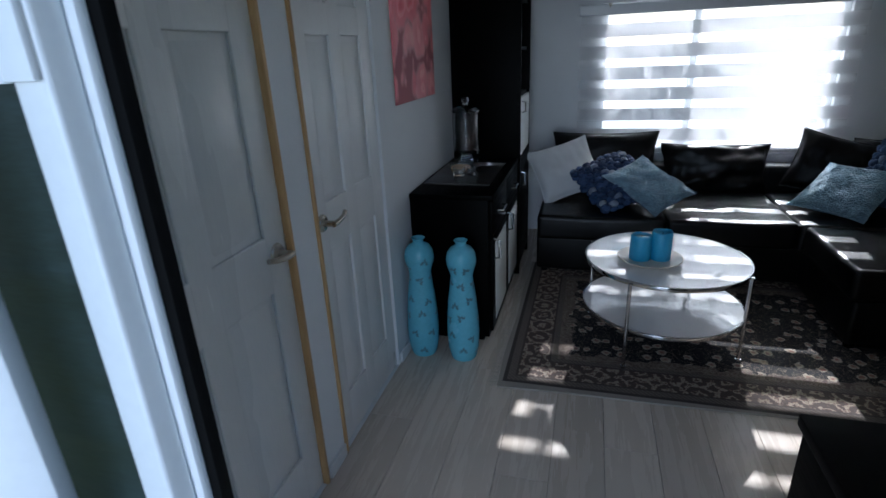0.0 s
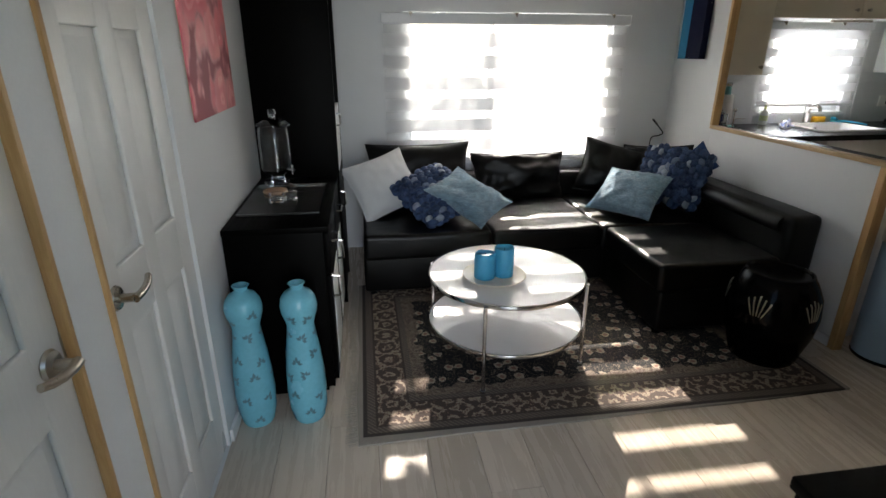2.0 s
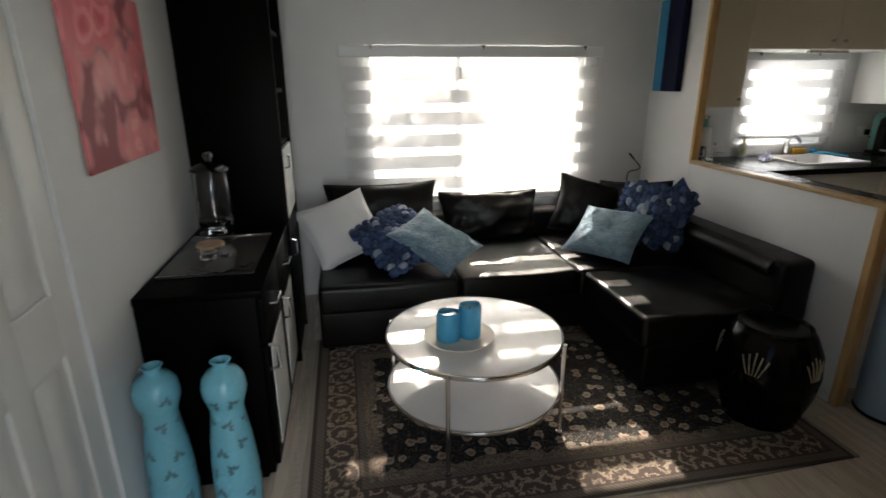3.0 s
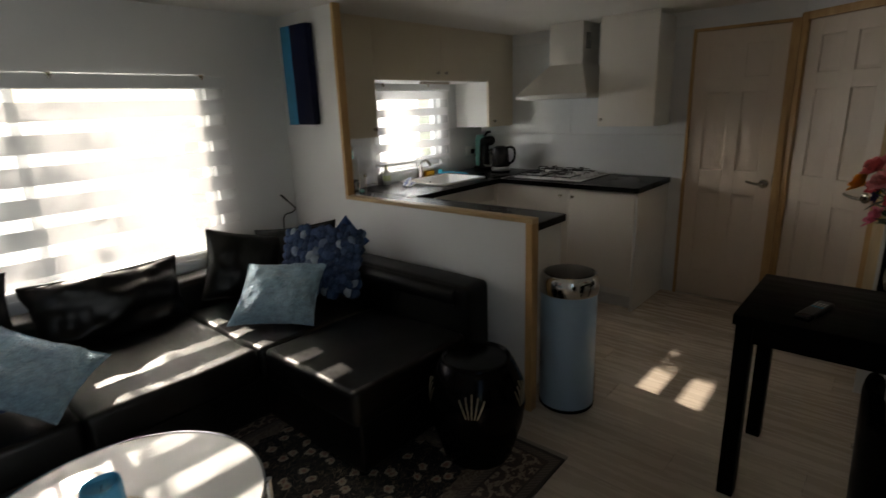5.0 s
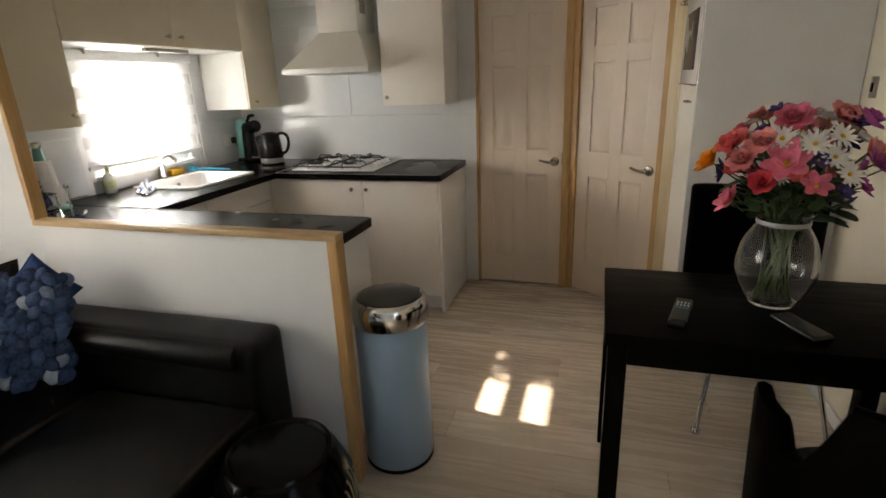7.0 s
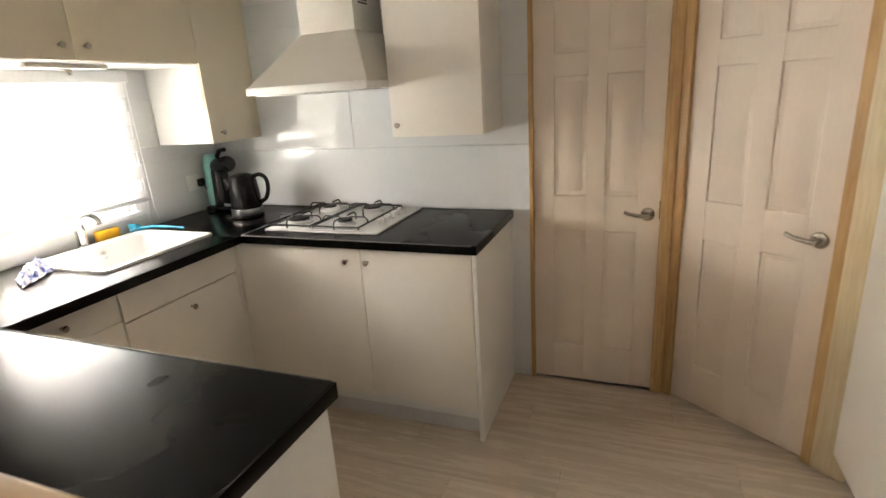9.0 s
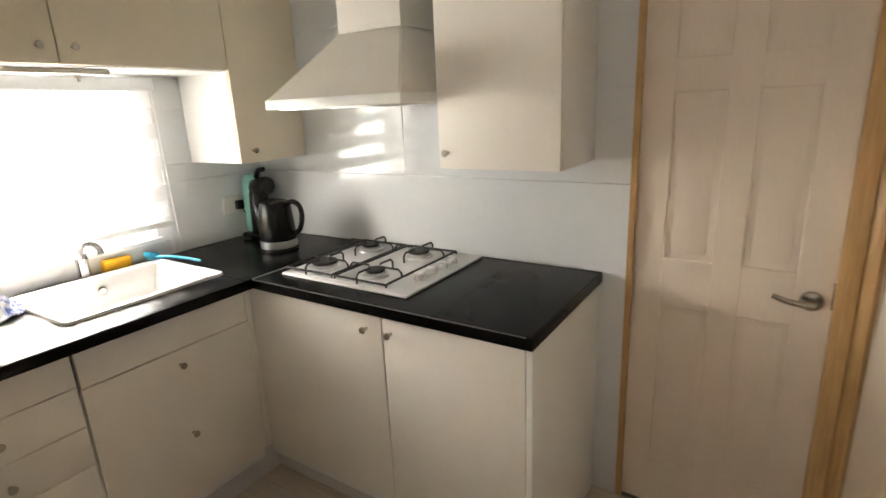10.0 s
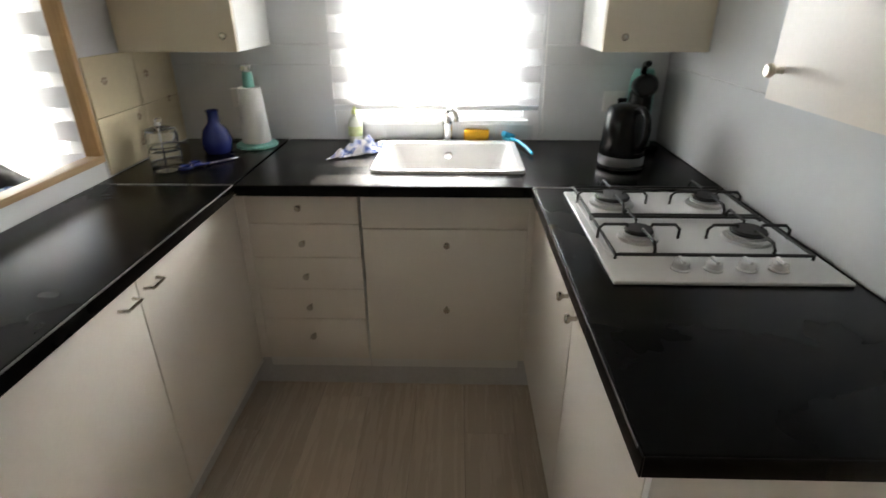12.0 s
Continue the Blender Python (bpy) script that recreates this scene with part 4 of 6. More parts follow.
# ---- drum stool with cut fan ----
SX, SY = 1.89, 2.665
st = empty("drum_stool", SX, SY, 0, "glossy black ceramic drum stool with pierced fans", "stool")
BLACKG = surface("black_glaze", (0.002, 0.002, 0.002), 0.16, spec=0.10, vary=0.2, fine=60, relief=0.05, spread=0.05)
DRUM = [(0.145, 0.012), (0.152, 0.02), (0.16, 0.05), (0.196, 0.17), (0.207, 0.26), (0.198, 0.355), (0.165, 0.43), (0.152, 0.448), (0.145, 0.456)]
part("body", lathe([(0, 0.0), (0.145, 0.0), *DRUM, (0, 0.461)], SX, SY, 0, 48), BLACKG, st)
part("rim_ring", lathe([(0.128, 0.455), (0.136, 0.465), (0.146, 0.463), (0.15, 0.455), (0.128, 0.455)], SX, SY, 0, 48), BLACKG, st)
GOLD = surface("worn_gold", (0.40, 0.37, 0.28), 0.35, 0.8, vary=0.2)


def on_drum(a, z):
    for (r0, z0), (r1, z1) in zip(DRUM, DRUM[1:]):
        if z0 <= z <= z1:
            r = r0 + (r1 - r0) * (z - z0) / (z1 - z0)
            return (SX + r * math.cos(a), SY + r * math.sin(a), z)


for face in (radians(212), radians(284), radians(140), radians(356), radians(68)):
    for k in range(5):
        foot, tip = face + (k - 2) * 0.055, face + (k - 2) * 0.13
        top = 0.385 - 0.012 * abs(k - 2)
        part("slot", tube([on_drum(foot + (tip - foot) * q / 4, 0.285 + (top - 0.285) * q / 4) for q in range(5)], 0.0028, 8, 1.4), GOLD, st, "pierced slot edge")

# ---- rug ----
RUG, unt, ub = nodes_of("rug_pile")
tc = unt.nodes.new("ShaderNodeTexCoord")
sep = unt.nodes.new("ShaderNodeSeparateXYZ")
unt.links.new(tc.outputs["Object"], sep.inputs[0])


def mth(op, a, b=None, c=None):
    n = unt.nodes.new("ShaderNodeMath")
    n.operation = op
    for k, v in enumerate((a, b, c)):
        if v is None:
            continue
        if hasattr(v, "is_linked"):
            unt.links.new(v, n.inputs[k])
        else:
            n.inputs[k].default_value = v
    return n.outputs[0]


RX0, RX1, RY0, RY1 = -0.146, 2.08, 2.297, 3.80
hx, hy = (RX1 - RX0) / 2, (RY1 - RY0) / 2
ax = mth("SUBTRACT", hx, mth("ABSOLUTE", mth("SUBTRACT", sep.outputs[0], (RX0 + RX1) / 2)))
ay = mth("SUBTRACT", hy, mth("ABSOLUTE", mth("SUBTRACT", sep.outputs[1], (RY0 + RY1) / 2)))
inn = mth("MINIMUM", ax, ay)
oc = tc.outputs["Object"]
wob = noise_tex(unt, oc, 11, 3)
inner = mth("ADD", inn, mth("MULTIPLY", mth("SUBTRACT", wob, 0.5), 0.16))


def voro(scale, feature="F1", rnd=1.0):
    n = value(unt, "ShaderNodeTexVoronoi", Scale=scale, Randomness=rnd)
    n.feature = feature
    n.voronoi_dimensions = "2D"
    unt.links.new(oc, n.inputs["Vector"])
    return n


flow = voro(10.5)
petals = mth("ADD", flow.outputs["Distance"], mth("MULTIPLY", noise_tex(unt, oc, 46, 2), 0.42))
vine = noise_tex(unt, oc, 17, 2, 0.5, 2.6)
blackf = ramp(unt, petals, [(0.27, (0.26, 0.13, 0.10)), (0.34, (0.40, 0.33, 0.25)), (0.41, (0.42, 0.36, 0.29)), (0.44, (0.005, 0.005, 0.006))])
vines = ramp(unt, vine, [(0.47, (0, 0, 0)), (0.483, (0.8, 0.8, 0.8)), (0.497, (0.8, 0.8, 0.8)), (0.51, (0, 0, 0))])
field = mix(unt, vines, blackf, (0.22, 0.17, 0.13))
bordv = voro(8.4, "F1", 0.12)
rings = mth("SINE", mth("ADD", mth("MULTIPLY", bordv.outputs["Distance"], 17.0), mth("MULTIPLY", noise_tex(unt, oc, 48, 3, 0.6), 11.0)))
bord = ramp(unt, rings, [(0.1, (0.07, 0.05, 0.043)), (0.42, (0.16, 0.10, 0.075)), (0.6, (0.22, 0.15, 0.11)), (0.9, (0.32, 0.27, 0.21))])
spand = ramp(unt, noise_tex(unt, oc, 34, 3, 0.6, 1.4), [(0.42, (0.11, 0.075, 0.06)), (0.5, (0.27, 0.22, 0.17)), (0.58, (0.13, 0.09, 0.075))])


def step(v, at, soft=0.004):
    return mth("MULTIPLY", mth("ADD", mth("SUBTRACT", v, at), soft / 2), 1 / soft)


def clampd(v):
    n = unt.nodes.new("ShaderNodeClamp")
    unt.links.new(v, n.inputs[0])
    return n.outputs[0]


col = mix(unt, clampd(step(inn, 0.022)), (0.30, 0.27, 0.235), (0.05, 0.04, 0.036))
col = mix(unt, clampd(step(inn, 0.04)), col, ramp(unt, mth("SINE", mth("MULTIPLY", mth("ADD", sep.outputs[0], sep.outputs[1]), 300)), [(0.3, (0.10, 0.08, 0.065)), (0.7, (0.17, 0.14, 0.115))]))
col = mix(unt, clampd(step(inn, 0.075)), col, (0.06, 0.045, 0.04))
col = mix(unt, clampd(step(inn, 0.085)), col, bord)
col = mix(unt, clampd(step(inn, 0.215)), col, (0.06, 0.045, 0.04))
col = mix(unt, clampd(step(inn, 0.225)), col, ramp(unt, mth("SINE", mth("MULTIPLY", mth("ADD", sep.outputs[0], sep.outputs[1]), 300)), [(0.3, (0.10, 0.08, 0.065)), (0.7, (0.18, 0.15, 0.12))]))
col = mix(unt, clampd(step(inn, 0.255)), col, spand)
col = mix(unt, clampd(step(inner, 0.315, 0.008)), col, field)
pile = noise_tex(unt, oc, 420, 2)
unt.links.new(mix(unt, 0.25, col, mix(unt, 1.0, col, ramp(unt, pile, [(0.3, (0.45, 0.45, 0.45)), (0.7, (1.4, 1.4, 1.4))]), "MULTIPLY")), ub.inputs["Base Color"])
ub.inputs["Roughness"].default_value = 0.95
bump(unt, ub, pile, 0.7, 0.004)
rug = empty("rug", 1.0, 3.0, 0, "patterned oriental rug in black, brown and beige", "rug")
bm = bmesh.new()
bmesh.ops.create_grid(bm, x_segments=60, y_segments=44, size=1)
for v in bm.verts:
    x, y = (RX0 + RX1) / 2 + v.co.x * hx, (RY0 + RY1) / 2 + v.co.y * hy
    skew = 0.048 * (x - RX0) / 2.2 * (1 - (y - RY0) / 1.6)
    v.co = Vector((x + 0.004 * math.sin(y * 9), y + skew + 0.003 * math.sin(x * 7) - 0.02, 0.009 + 0.0022 * noise.noise(Vector((x * 4, y * 4, 0)))))
ret = bmesh.ops.extrude_face_region(bm, geom=list(bm.faces))
for v in ret["geom"]:
    if hasattr(v, "co"):
        v.co.z = 0.001
part("carpet", bm, RUG, rug)
FRINGE = surface("fringe_cotton", (0.42, 0.39, 0.34), 0.9, vary=0.2)
rnd = random.Random(4)
bm = bmesh.new()
for k in range(300):
    y = RY0 - 0.015 + (RY1 - RY0) * k / 300
    x0 = RX0 + 0.004 * math.sin(y * 9)
    dy, ln = rnd.uniform(-0.006, 0.006), rnd.uniform(0.035, 0.055)
    vs = [bm.verts.new(p) for p in ((x0 + 0.006, y, 0.008), (x0 + 0.006, y + 0.0032, 0.008), (x0 - ln, y + 0.0028 + dy, 0.003), (x0 - ln, y + dy, 0.003))]
    bm.faces.new(vs)
fr = part("fringe", bm, FRINGE, rug, "short cream fringe", smooth=False)
tagged(fr, kind="stuff")

# ---- kitchen: base units ----
FRY, HBX, PNX = 3.933, 3.82, 2.77


def knob(parent, p, out):
    """A small turned metal knob at p, pointing along out."""
    m = Matrix.Translation(p) @ Vector(out).to_track_quat("Z", "Y").to_matrix().to_4x4()
    part("knob", moved(lathe([(0, 0), (0.006, 0), (0.005, 0.010), (0.0065, 0.014), (0.0115, 0.019), (0.012, 0.024), (0.009, 0.028), (0, 0.029)], n=18), m), NICKEL, parent, "satin nickel knob")


dru = empty("drawer_unit", 3.0, 4.2, 0, "cream kitchen unit with five drawers", "cabinet", "base cabinets")
part("carcass", box((2.795, FRY + 0.019, 0.10), (3.203, 4.52, 0.858), 0.001), WHITEB, dru)
zz = [0.152, 0.338, 0.470, 0.602, 0.735, 0.856]
for k, (a, b) in enumerate(zip(zz, zz[1:])):
    d = part("drawer_front", box((2.802, FRY, a + 0.0015), (3.200, FRY + 0.018, b - 0.0015), 0.0015), CREAM, dru)
    knob(d, (2.993, FRY, (0.268, 0.400, 0.532, 0.666, 0.802)[k]), (0, -1, 0))
snu = empty("sink_unit", 3.5, 4.2, 0, "cream sink unit with a fixed panel over a deep door", "cabinet", "base cabinets")
part("carcass", box((3.207, FRY + 0.019, 0.10), (3.80, 4.52, 0.70), 0.001), WHITEB, snu)
part("fixed_panel", box((3.210, FRY, 0.722), (3.798, FRY + 0.018, 0.856), 0.0015), CREAM, snu)
d = part("door", box((3.210, FRY, 0.152), (3.798, FRY + 0.018, 0.717), 0.0015), CREAM, snu)
knob(d, (3.512, FRY, 0.664), (0, -1, 0))
knob(d, (3.512, FRY, 0.395), (0, -1, 0))
hbu = empty("hob_unit", 4.1, 3.3, 0, "cream base cabinet with two doors under the hob", "cabinet", "base cabinets")
part("carcass", box((HBX + 0.019, 2.772, 0.10), (EW - 0.002, 3.948, 0.858), 0.001), WHITEB, hbu)
part("end_panel", box((HBX, 2.753, 0.0), (EW - 0.002, 2.771, 0.858), 0.0015), WHITEB, hbu, "white end panel")
for a, b, kx in ((2.774, 3.269, 3.235), (3.273, 3.928, 3.336)):
    d = part("door", box((HBX, a, 0.152), (HBX + 0.018, b, 0.856), 0.0015), CREAM, hbu)
    knob(d, (HBX, kx, 0.800), (-1, 0, 0))
pnu = empty("peninsula_unit", 2.6, 3.3, 0, "cream base cabinet with doors behind the low wall", "cabinet", "base cabinets")
part("carcass", box((2.342, 2.772, 0.10), (PNX - 0.019, 4.50, 0.858), 0.001), WHITEB, pnu)
part("end_panel", box((2.342, 2.758, 0.0), (PNX, 2.771, 0.858), 0.0015), WHITEB, pnu, "white end panel")
for a, b, kx in ((2.774, 3.312, 3.260), (3.316, 3.928, 3.368)):
    d = part("door", box((PNX - 0.018, a, 0.152), (PNX, b, 0.856), 0.0015), CREAM, pnu)
    part("handle", tube([(PNX, kx - 0.03, 0.806), (PNX + 0.024, kx - 0.026, 0.806), (PNX + 0.024, kx + 0.026, 0.806), (PNX, kx + 0.03, 0.806)], 0.0042, 8), NICKEL, d, "nickel bow handle")
pl = empty("plinth", 3.3, 3.96, 0, "pale grey plinth boards under the kitchen units", "plinth", kind="structure")
part("plinth_board", box((2.70, 3.968, 0), (3.88, 3.983, 0.15), 0.002), PLINTH, pl)
part("plinth_board", box((3.88, 2.773, 0), (3.895, 3.968, 0.15), 0.002), PLINTH, pl)
part("plinth_board", box((2.70, 2.773, 0), (2.715, 3.968, 0.15), 0.002), PLINTH, pl)

part("corner_post", box((3.7995, 3.931, 0.152), (3.838, 3.947, 0.858), 0.001), CREAM, hbu)
part("corner_post", box((2.764, 3.931, 0.152), (2.8005, 3.947, 0.858), 0.001), CREAM, pnu)

# worktops
SKX0, SKX1, SKY0, SKY1 = 3.235, 3.79, 4.01, 4.475
wt = empty("worktop", 3.6, 4.2, 0.86, "black laminate worktop round the sink", "worktop", "black worktops")
part("slab", box((2.805, 3.865, 0.862), (SKX0 + 0.02, NW - 0.004, 0.90), 0.004, 3), WORKTOP, wt)
part("slab", box((SKX1 - 0.02, 3.865, 0.862), (EW - 0.004, NW - 0.004, 0.90), 0.004, 3), WORKTOP, wt)
part("front_rail", box((SKX0 + 0.0195, 3.865, 0.862), (SKX1 - 0.0195, SKY0 + 0.02, 0.8998), 0.004, 3), WORKTOP, wt)
part("back_rail", box((SKX0 + 0.0195, SKY1 - 0.02, 0.862), (SKX1 - 0.0195, NW - 0.004, 0.8998), 0.004, 3), WORKTOP, wt)
wt = empty("worktop", 4.1, 3.3, 0.86, "black laminate worktop round the hob", "worktop", "black worktops")
part("slab", box((3.799, 2.746, 0.862), (EW - 0.004, 3.861, 0.90), 0.004, 3), WORKTOP, wt)
part("edge_band", box((3.795, 2.742, 0.8625), (3.7985, 3.861, 0.8995), 0.001), WORKTOP, wt)
part("edge_band", box((3.799, 2.742, 0.8625), (EW - 0.004, 2.7455, 0.8995), 0.001), WORKTOP, wt)
wt = empty("worktop", 2.6, 3.5, 0.86, "black laminate worktop on the peninsula", "worktop", "black worktops")
part("slab", box((2.340, 2.752, 0.862), (2.796, NW - 0.004, 0.90), 0.004, 3), WORKTOP, wt)
part("edge_band", box((2.7965, 2.748, 0.8625), (2.80, 3.861, 0.8995), 0.001), WORKTOP, wt)
part("edge_band", box((2.340, 2.748, 0.8625), (2.796, 2.7515, 0.8995), 0.001), WORKTOP, wt)
for a, b in (((3.797, 3.862, 0.896), (4.40, 3.866, 0.9025)), ((2.344, 3.866, 0.896), (2.80, 3.870, 0.9025))):
    thing("joint_strip", box(a, b, 0.001), STEEL, "thin aluminium strip in the worktop joint", "metal strip", "worktop strips")
for a, b in (((3.7935, 2.76, 0.897), (3.7955, 3.86, 0.9015)), ((2.7995, 2.76, 0.897), (2.8015, 3.86, 0.9015))):
    thing("edge_strip", box(a, b, 0.0005), ANODE, "thin aluminium strip on the worktop edge", "metal strip", "worktop strips")

# glossy wall tiles behind the worktop, set a hair out of true
GROUT = surface("pale_grout", (0.66, 0.67, 0.68), 0.6, vary=0.04, fine=200, relief=0.2)
TILEC = surface("cream_tile_glaze", (0.74, 0.64, 0.44), 0.16, vary=0.06, big=6, fine=50, relief=0.04)
MOTIF = surface("brown_flower_glaze", (0.20, 0.085, 0.05), 0.3, vary=0.3, big=40)
sp = empty("splashback", 4.4, 3.6, 0.9, "glossy pale grey wall tiles behind the worktop", "splashback", kind="structure")
tile_rnd = random.Random(31)


def tile_field(parent, plane, at, out, a0, a1, z0, z1, joints_a, joints_z, material, tilt=0.22, bed=GROUT):
    """Tiles on a wall plane x = at or y = at, standing out of it by 5 mm along out."""
    def slab(p, q, lo, hi, near, far):
        c = ((near, p, lo), (far, q, hi)) if plane == "x" else ((p, near, lo), (q, far, hi))
        return box([min(k) for k in zip(*c)], [max(k) for k in zip(*c)], 0.0012, 1)

    part("grout_bed", slab(a0, a1, z0, z1, at + out * 0.0005, at + out * 0.0030), bed, parent, "pale grout")
    ca = [a0, *[k for k in joints_a if a0 + 0.03 < k < a1 - 0.03], a1]
    cz = [z0, *[k for k in joints_z if z0 + 0.03 < k < z1 - 0.03], z1]
    for p, q in zip(ca, ca[1:]):
        for lo, hi in zip(cz, cz[1:]):
            bm = slab(p + 0.0007, q - 0.0007, lo + 0.0007, hi - 0.0007, at + out * 0.0015, at + out * 0.0062)
            mid = Vector(((at + out * 0.004) if plane == "x" else (p + q) / 2, (p + q) / 2 if plane == "x" else at + out * 0.004, (lo + hi) / 2))
            turn = Matrix.Rotation(radians(tile_rnd.uniform(-tilt, tilt)), 4, "Z") @ Matrix.Rotation(radians(tile_rnd.uniform(-tilt, tilt)), 4, "Y" if plane == "x" else "X")
            part("tile", moved(bm, Matrix.Translation(mid) @ turn @ Matrix.Translation(-mid)), material, parent)


ROWS = (1.215, 1.525, 1.835)
tile_field(sp, "x", EW, -1, 2.66, NW - 0.008, 0.902, 1.214, (), (), SPLASH, 0.04)
tile_field(sp, "x", EW, -1, 2.66, NW - 0.008, 1.216, 1.96, (3.585,), ROWS, SPLASH, 0.10)
tile_field(sp, "y", NW, -1, 2.342, 3.015, 0.902, 1.292, (), ROWS, SPLASH, 0.05)
tile_field(sp, "y", NW, -1, 2.775, 3.015, 1.294, 1.655, (), ROWS, SPLASH, 0.05)
tile_field(sp, "y", NW, -1, 3.90, EW - 0.008, 0.902, 1.292, (), ROWS, SPLASH, 0.05)
tile_field(sp, "y", NW, -1, 3.90, 4.04, 1.294, 1.655, (), ROWS, SPLASH, 0.05)
tile_field(sp, "y", NW, -1, 3.05, 3.88, 0.902, 0.966, (), ROWS, SPLASH, 0.05)
cream_wall = empty("splashback", 2.34, 4.2, 0.9, "cream flower-printed tiles on the kitchen side of the pier", "splashback", kind="structure")
tile_field(cream_wall, "x", 2.334, 1, 3.960, NW - 0.008, 0.902, 1.290, (4.25,), (1.095,), TILEC, 0.05, TILEC)
for my, mz in ((4.20, 1.06), (4.31, 1.205), (4.19, 0.965), (4.05, 1.21), (4.44, 1.09)):
    bm = bmesh.new()
    for k in range(7):
        a = 2 * math.pi * k / 7 + my * 9
        ln = tile_rnd.uniform(0.010, 0.020)
        mid = (my + 0.004 * math.cos(a), mz + 0.004 * math.sin(a))
        tip = (my + ln * math.cos(a), mz + ln * math.sin(a))
        side = (-0.004 * math.sin(a), 0.004 * math.cos(a))
        half = ((mid[0] + tip[0]) / 2, (mid[1] + tip[1]) / 2)
        bm.faces.new([bm.verts.new((2.3412, y, z)) for y, z in (mid, (half[0] + side[0], half[1] + side[1]), tip, (half[0] - side[0], half[1] - side[1]))])
    part("flower_print", bm, MOTIF, cream_wall, "small brown printed flower", smooth=False)

# ---- wall cabinets ----
UY, UZ, UT = 4.166, 1.292, 2.03


def upper(name, a, b, front, label, doors, side_white=True):
    """A wall cabinet from corner a to b; doors: (start, end, low, high, knob place along, knob height)."""
    c = empty(name, (a[0] + b[0]) / 2, (a[1] + b[1]) / 2, a[2], label, "cabinet", "wall cabinets")
    if front == "y":
        part("carcass", box((a[0], a[1] + 0.019, a[2]), b, 0.001), WHITEB, c)
        for p, q, lo, hi, kx, kz in doors:
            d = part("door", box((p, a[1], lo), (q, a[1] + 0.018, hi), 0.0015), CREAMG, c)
            if kx:
                knob(d, (kx, a[1], kz), (0, -1, 0))
    else:
        part("carcass", box((a[0] + 0.019, a[1], a[2]), b, 0.001), WHITEB, c)
        for p, q, lo, hi, kx, kz in doors:
            d = part("door", box((a[0], p, lo), (a[0] + 0.018, q, hi), 0.0015), CREAM, c)
            if kx:
                knob(d, (a[0], kx, kz), (-1, 0, 0))
    return c


upper("wall_cabinet", (2.342, UY, UZ), (2.770, NW - 0.004, UT), "y", "cream wall cabinet beside the sink window", [(2.343, 2.769, UZ, UT, 2.735, 1.345)])
upper("bridge_cabinet", (2.771, UY, 1.664), (4.044, NW - 0.004, UT), "y", "shallow cream cabinet bridging the window", [(2.772, 3.445, 1.668, UT, 3.393, 1.72), (3.449, 4.043, 1.668, UT, 3.491, 1.72)])
upper("wall_cabinet", (4.045, UY, UZ), (EW - 0.008, NW - 0.004, UT), "y", "cream corner wall cabinet over the kettle", [(4.046, 4.41, UZ, UT, 4.112, 1.342)])
upper("wall_cabinet", (4.093, 2.784, UZ), (EW - 0.008, 3.20, UT), "x", "cream wall cabinet beside the cooker hood", [(2.785, 3.199, UZ, UT, 3.165, 1.343)])
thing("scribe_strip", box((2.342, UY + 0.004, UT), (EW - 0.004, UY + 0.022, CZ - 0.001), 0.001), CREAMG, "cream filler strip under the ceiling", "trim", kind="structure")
thing("scribe_strip", box((4.097, 2.786, UT), (4.115, 3.198, CZ - 0.001), 0.001), CREAM, "cream filler strip under the ceiling", "trim", kind="structure")
# soffit light under the bridge cabinet
thing("bridge_underlight", box((3.30, 4.23, 1.645), (3.62, 4.26, 1.662), 0.004), NICKEL, "slim metal under-cabinet fitting above the window", "light fitting")

# ---- cooker hood ----
hood = empty("cooker_hood", 4.2, 3.5, 1.5, "cream chimney cooker hood with pyramid canopy", "cooker hood")
HO = surface("hood_cream", (0.72, 0.69, 0.63), 0.4, vary=0.05, fine=60, relief=0.03)
y0, y1, xh = 3.205, 3.795, 3.908
bm = bmesh.new()
lo = [bm.verts.new(p) for p in ((xh, y0, 1.535), (EW - 0.008, y0, 1.535), (EW - 0.008, y1, 1.535), (xh, y1, 1.535))]
hi = [bm.verts.new(p) for p in ((4.14, 3.36, 1.755), (EW - 0.008, 3.36, 1.755), (EW - 0.008, 3.64, 1.755), (4.14, 3.64, 1.755))]
for k in range(4):
    bm.faces.new((lo[k], lo[(k + 1) % 4], hi[(k + 1) % 4], hi[k]))
bm.faces.new(lo[::-1])
bm.faces.new(hi)
bmesh.ops.bevel(bm, geom=list(bm.edges), offset=0.004, segments=2, affect="EDGES")
part("canopy", bm, HO, hood)
part("skirt", box((xh - 0.004, y0 - 0.003, 1.503), (EW - 0.008, y1 + 0.003, 1.536), 0.004), WHITEB, hood, "white lower rim")
part("filter", join(box((xh + 0.03, y0 + 0.03, 1.499), (EW - 0.06, 3.512, 1.504), 0.001), box((xh + 0.03, 3.518, 1.499), (EW - 0.06, y1 - 0.03, 1.504), 0.001)), STEEL, hood)
chim = part("chimney", box((4.14, 3.36, 1.755), (EW - 0.008, 3.64, CZ - 0.002), 0.003), HO, hood)
for k in range(9):
    part("vent_slot", box((4.19, 3.357, 1.865 + 0.013 * k), (4.27, 3.3605, 1.872 + 0.013 * k), 0.0005), IRON, chim)

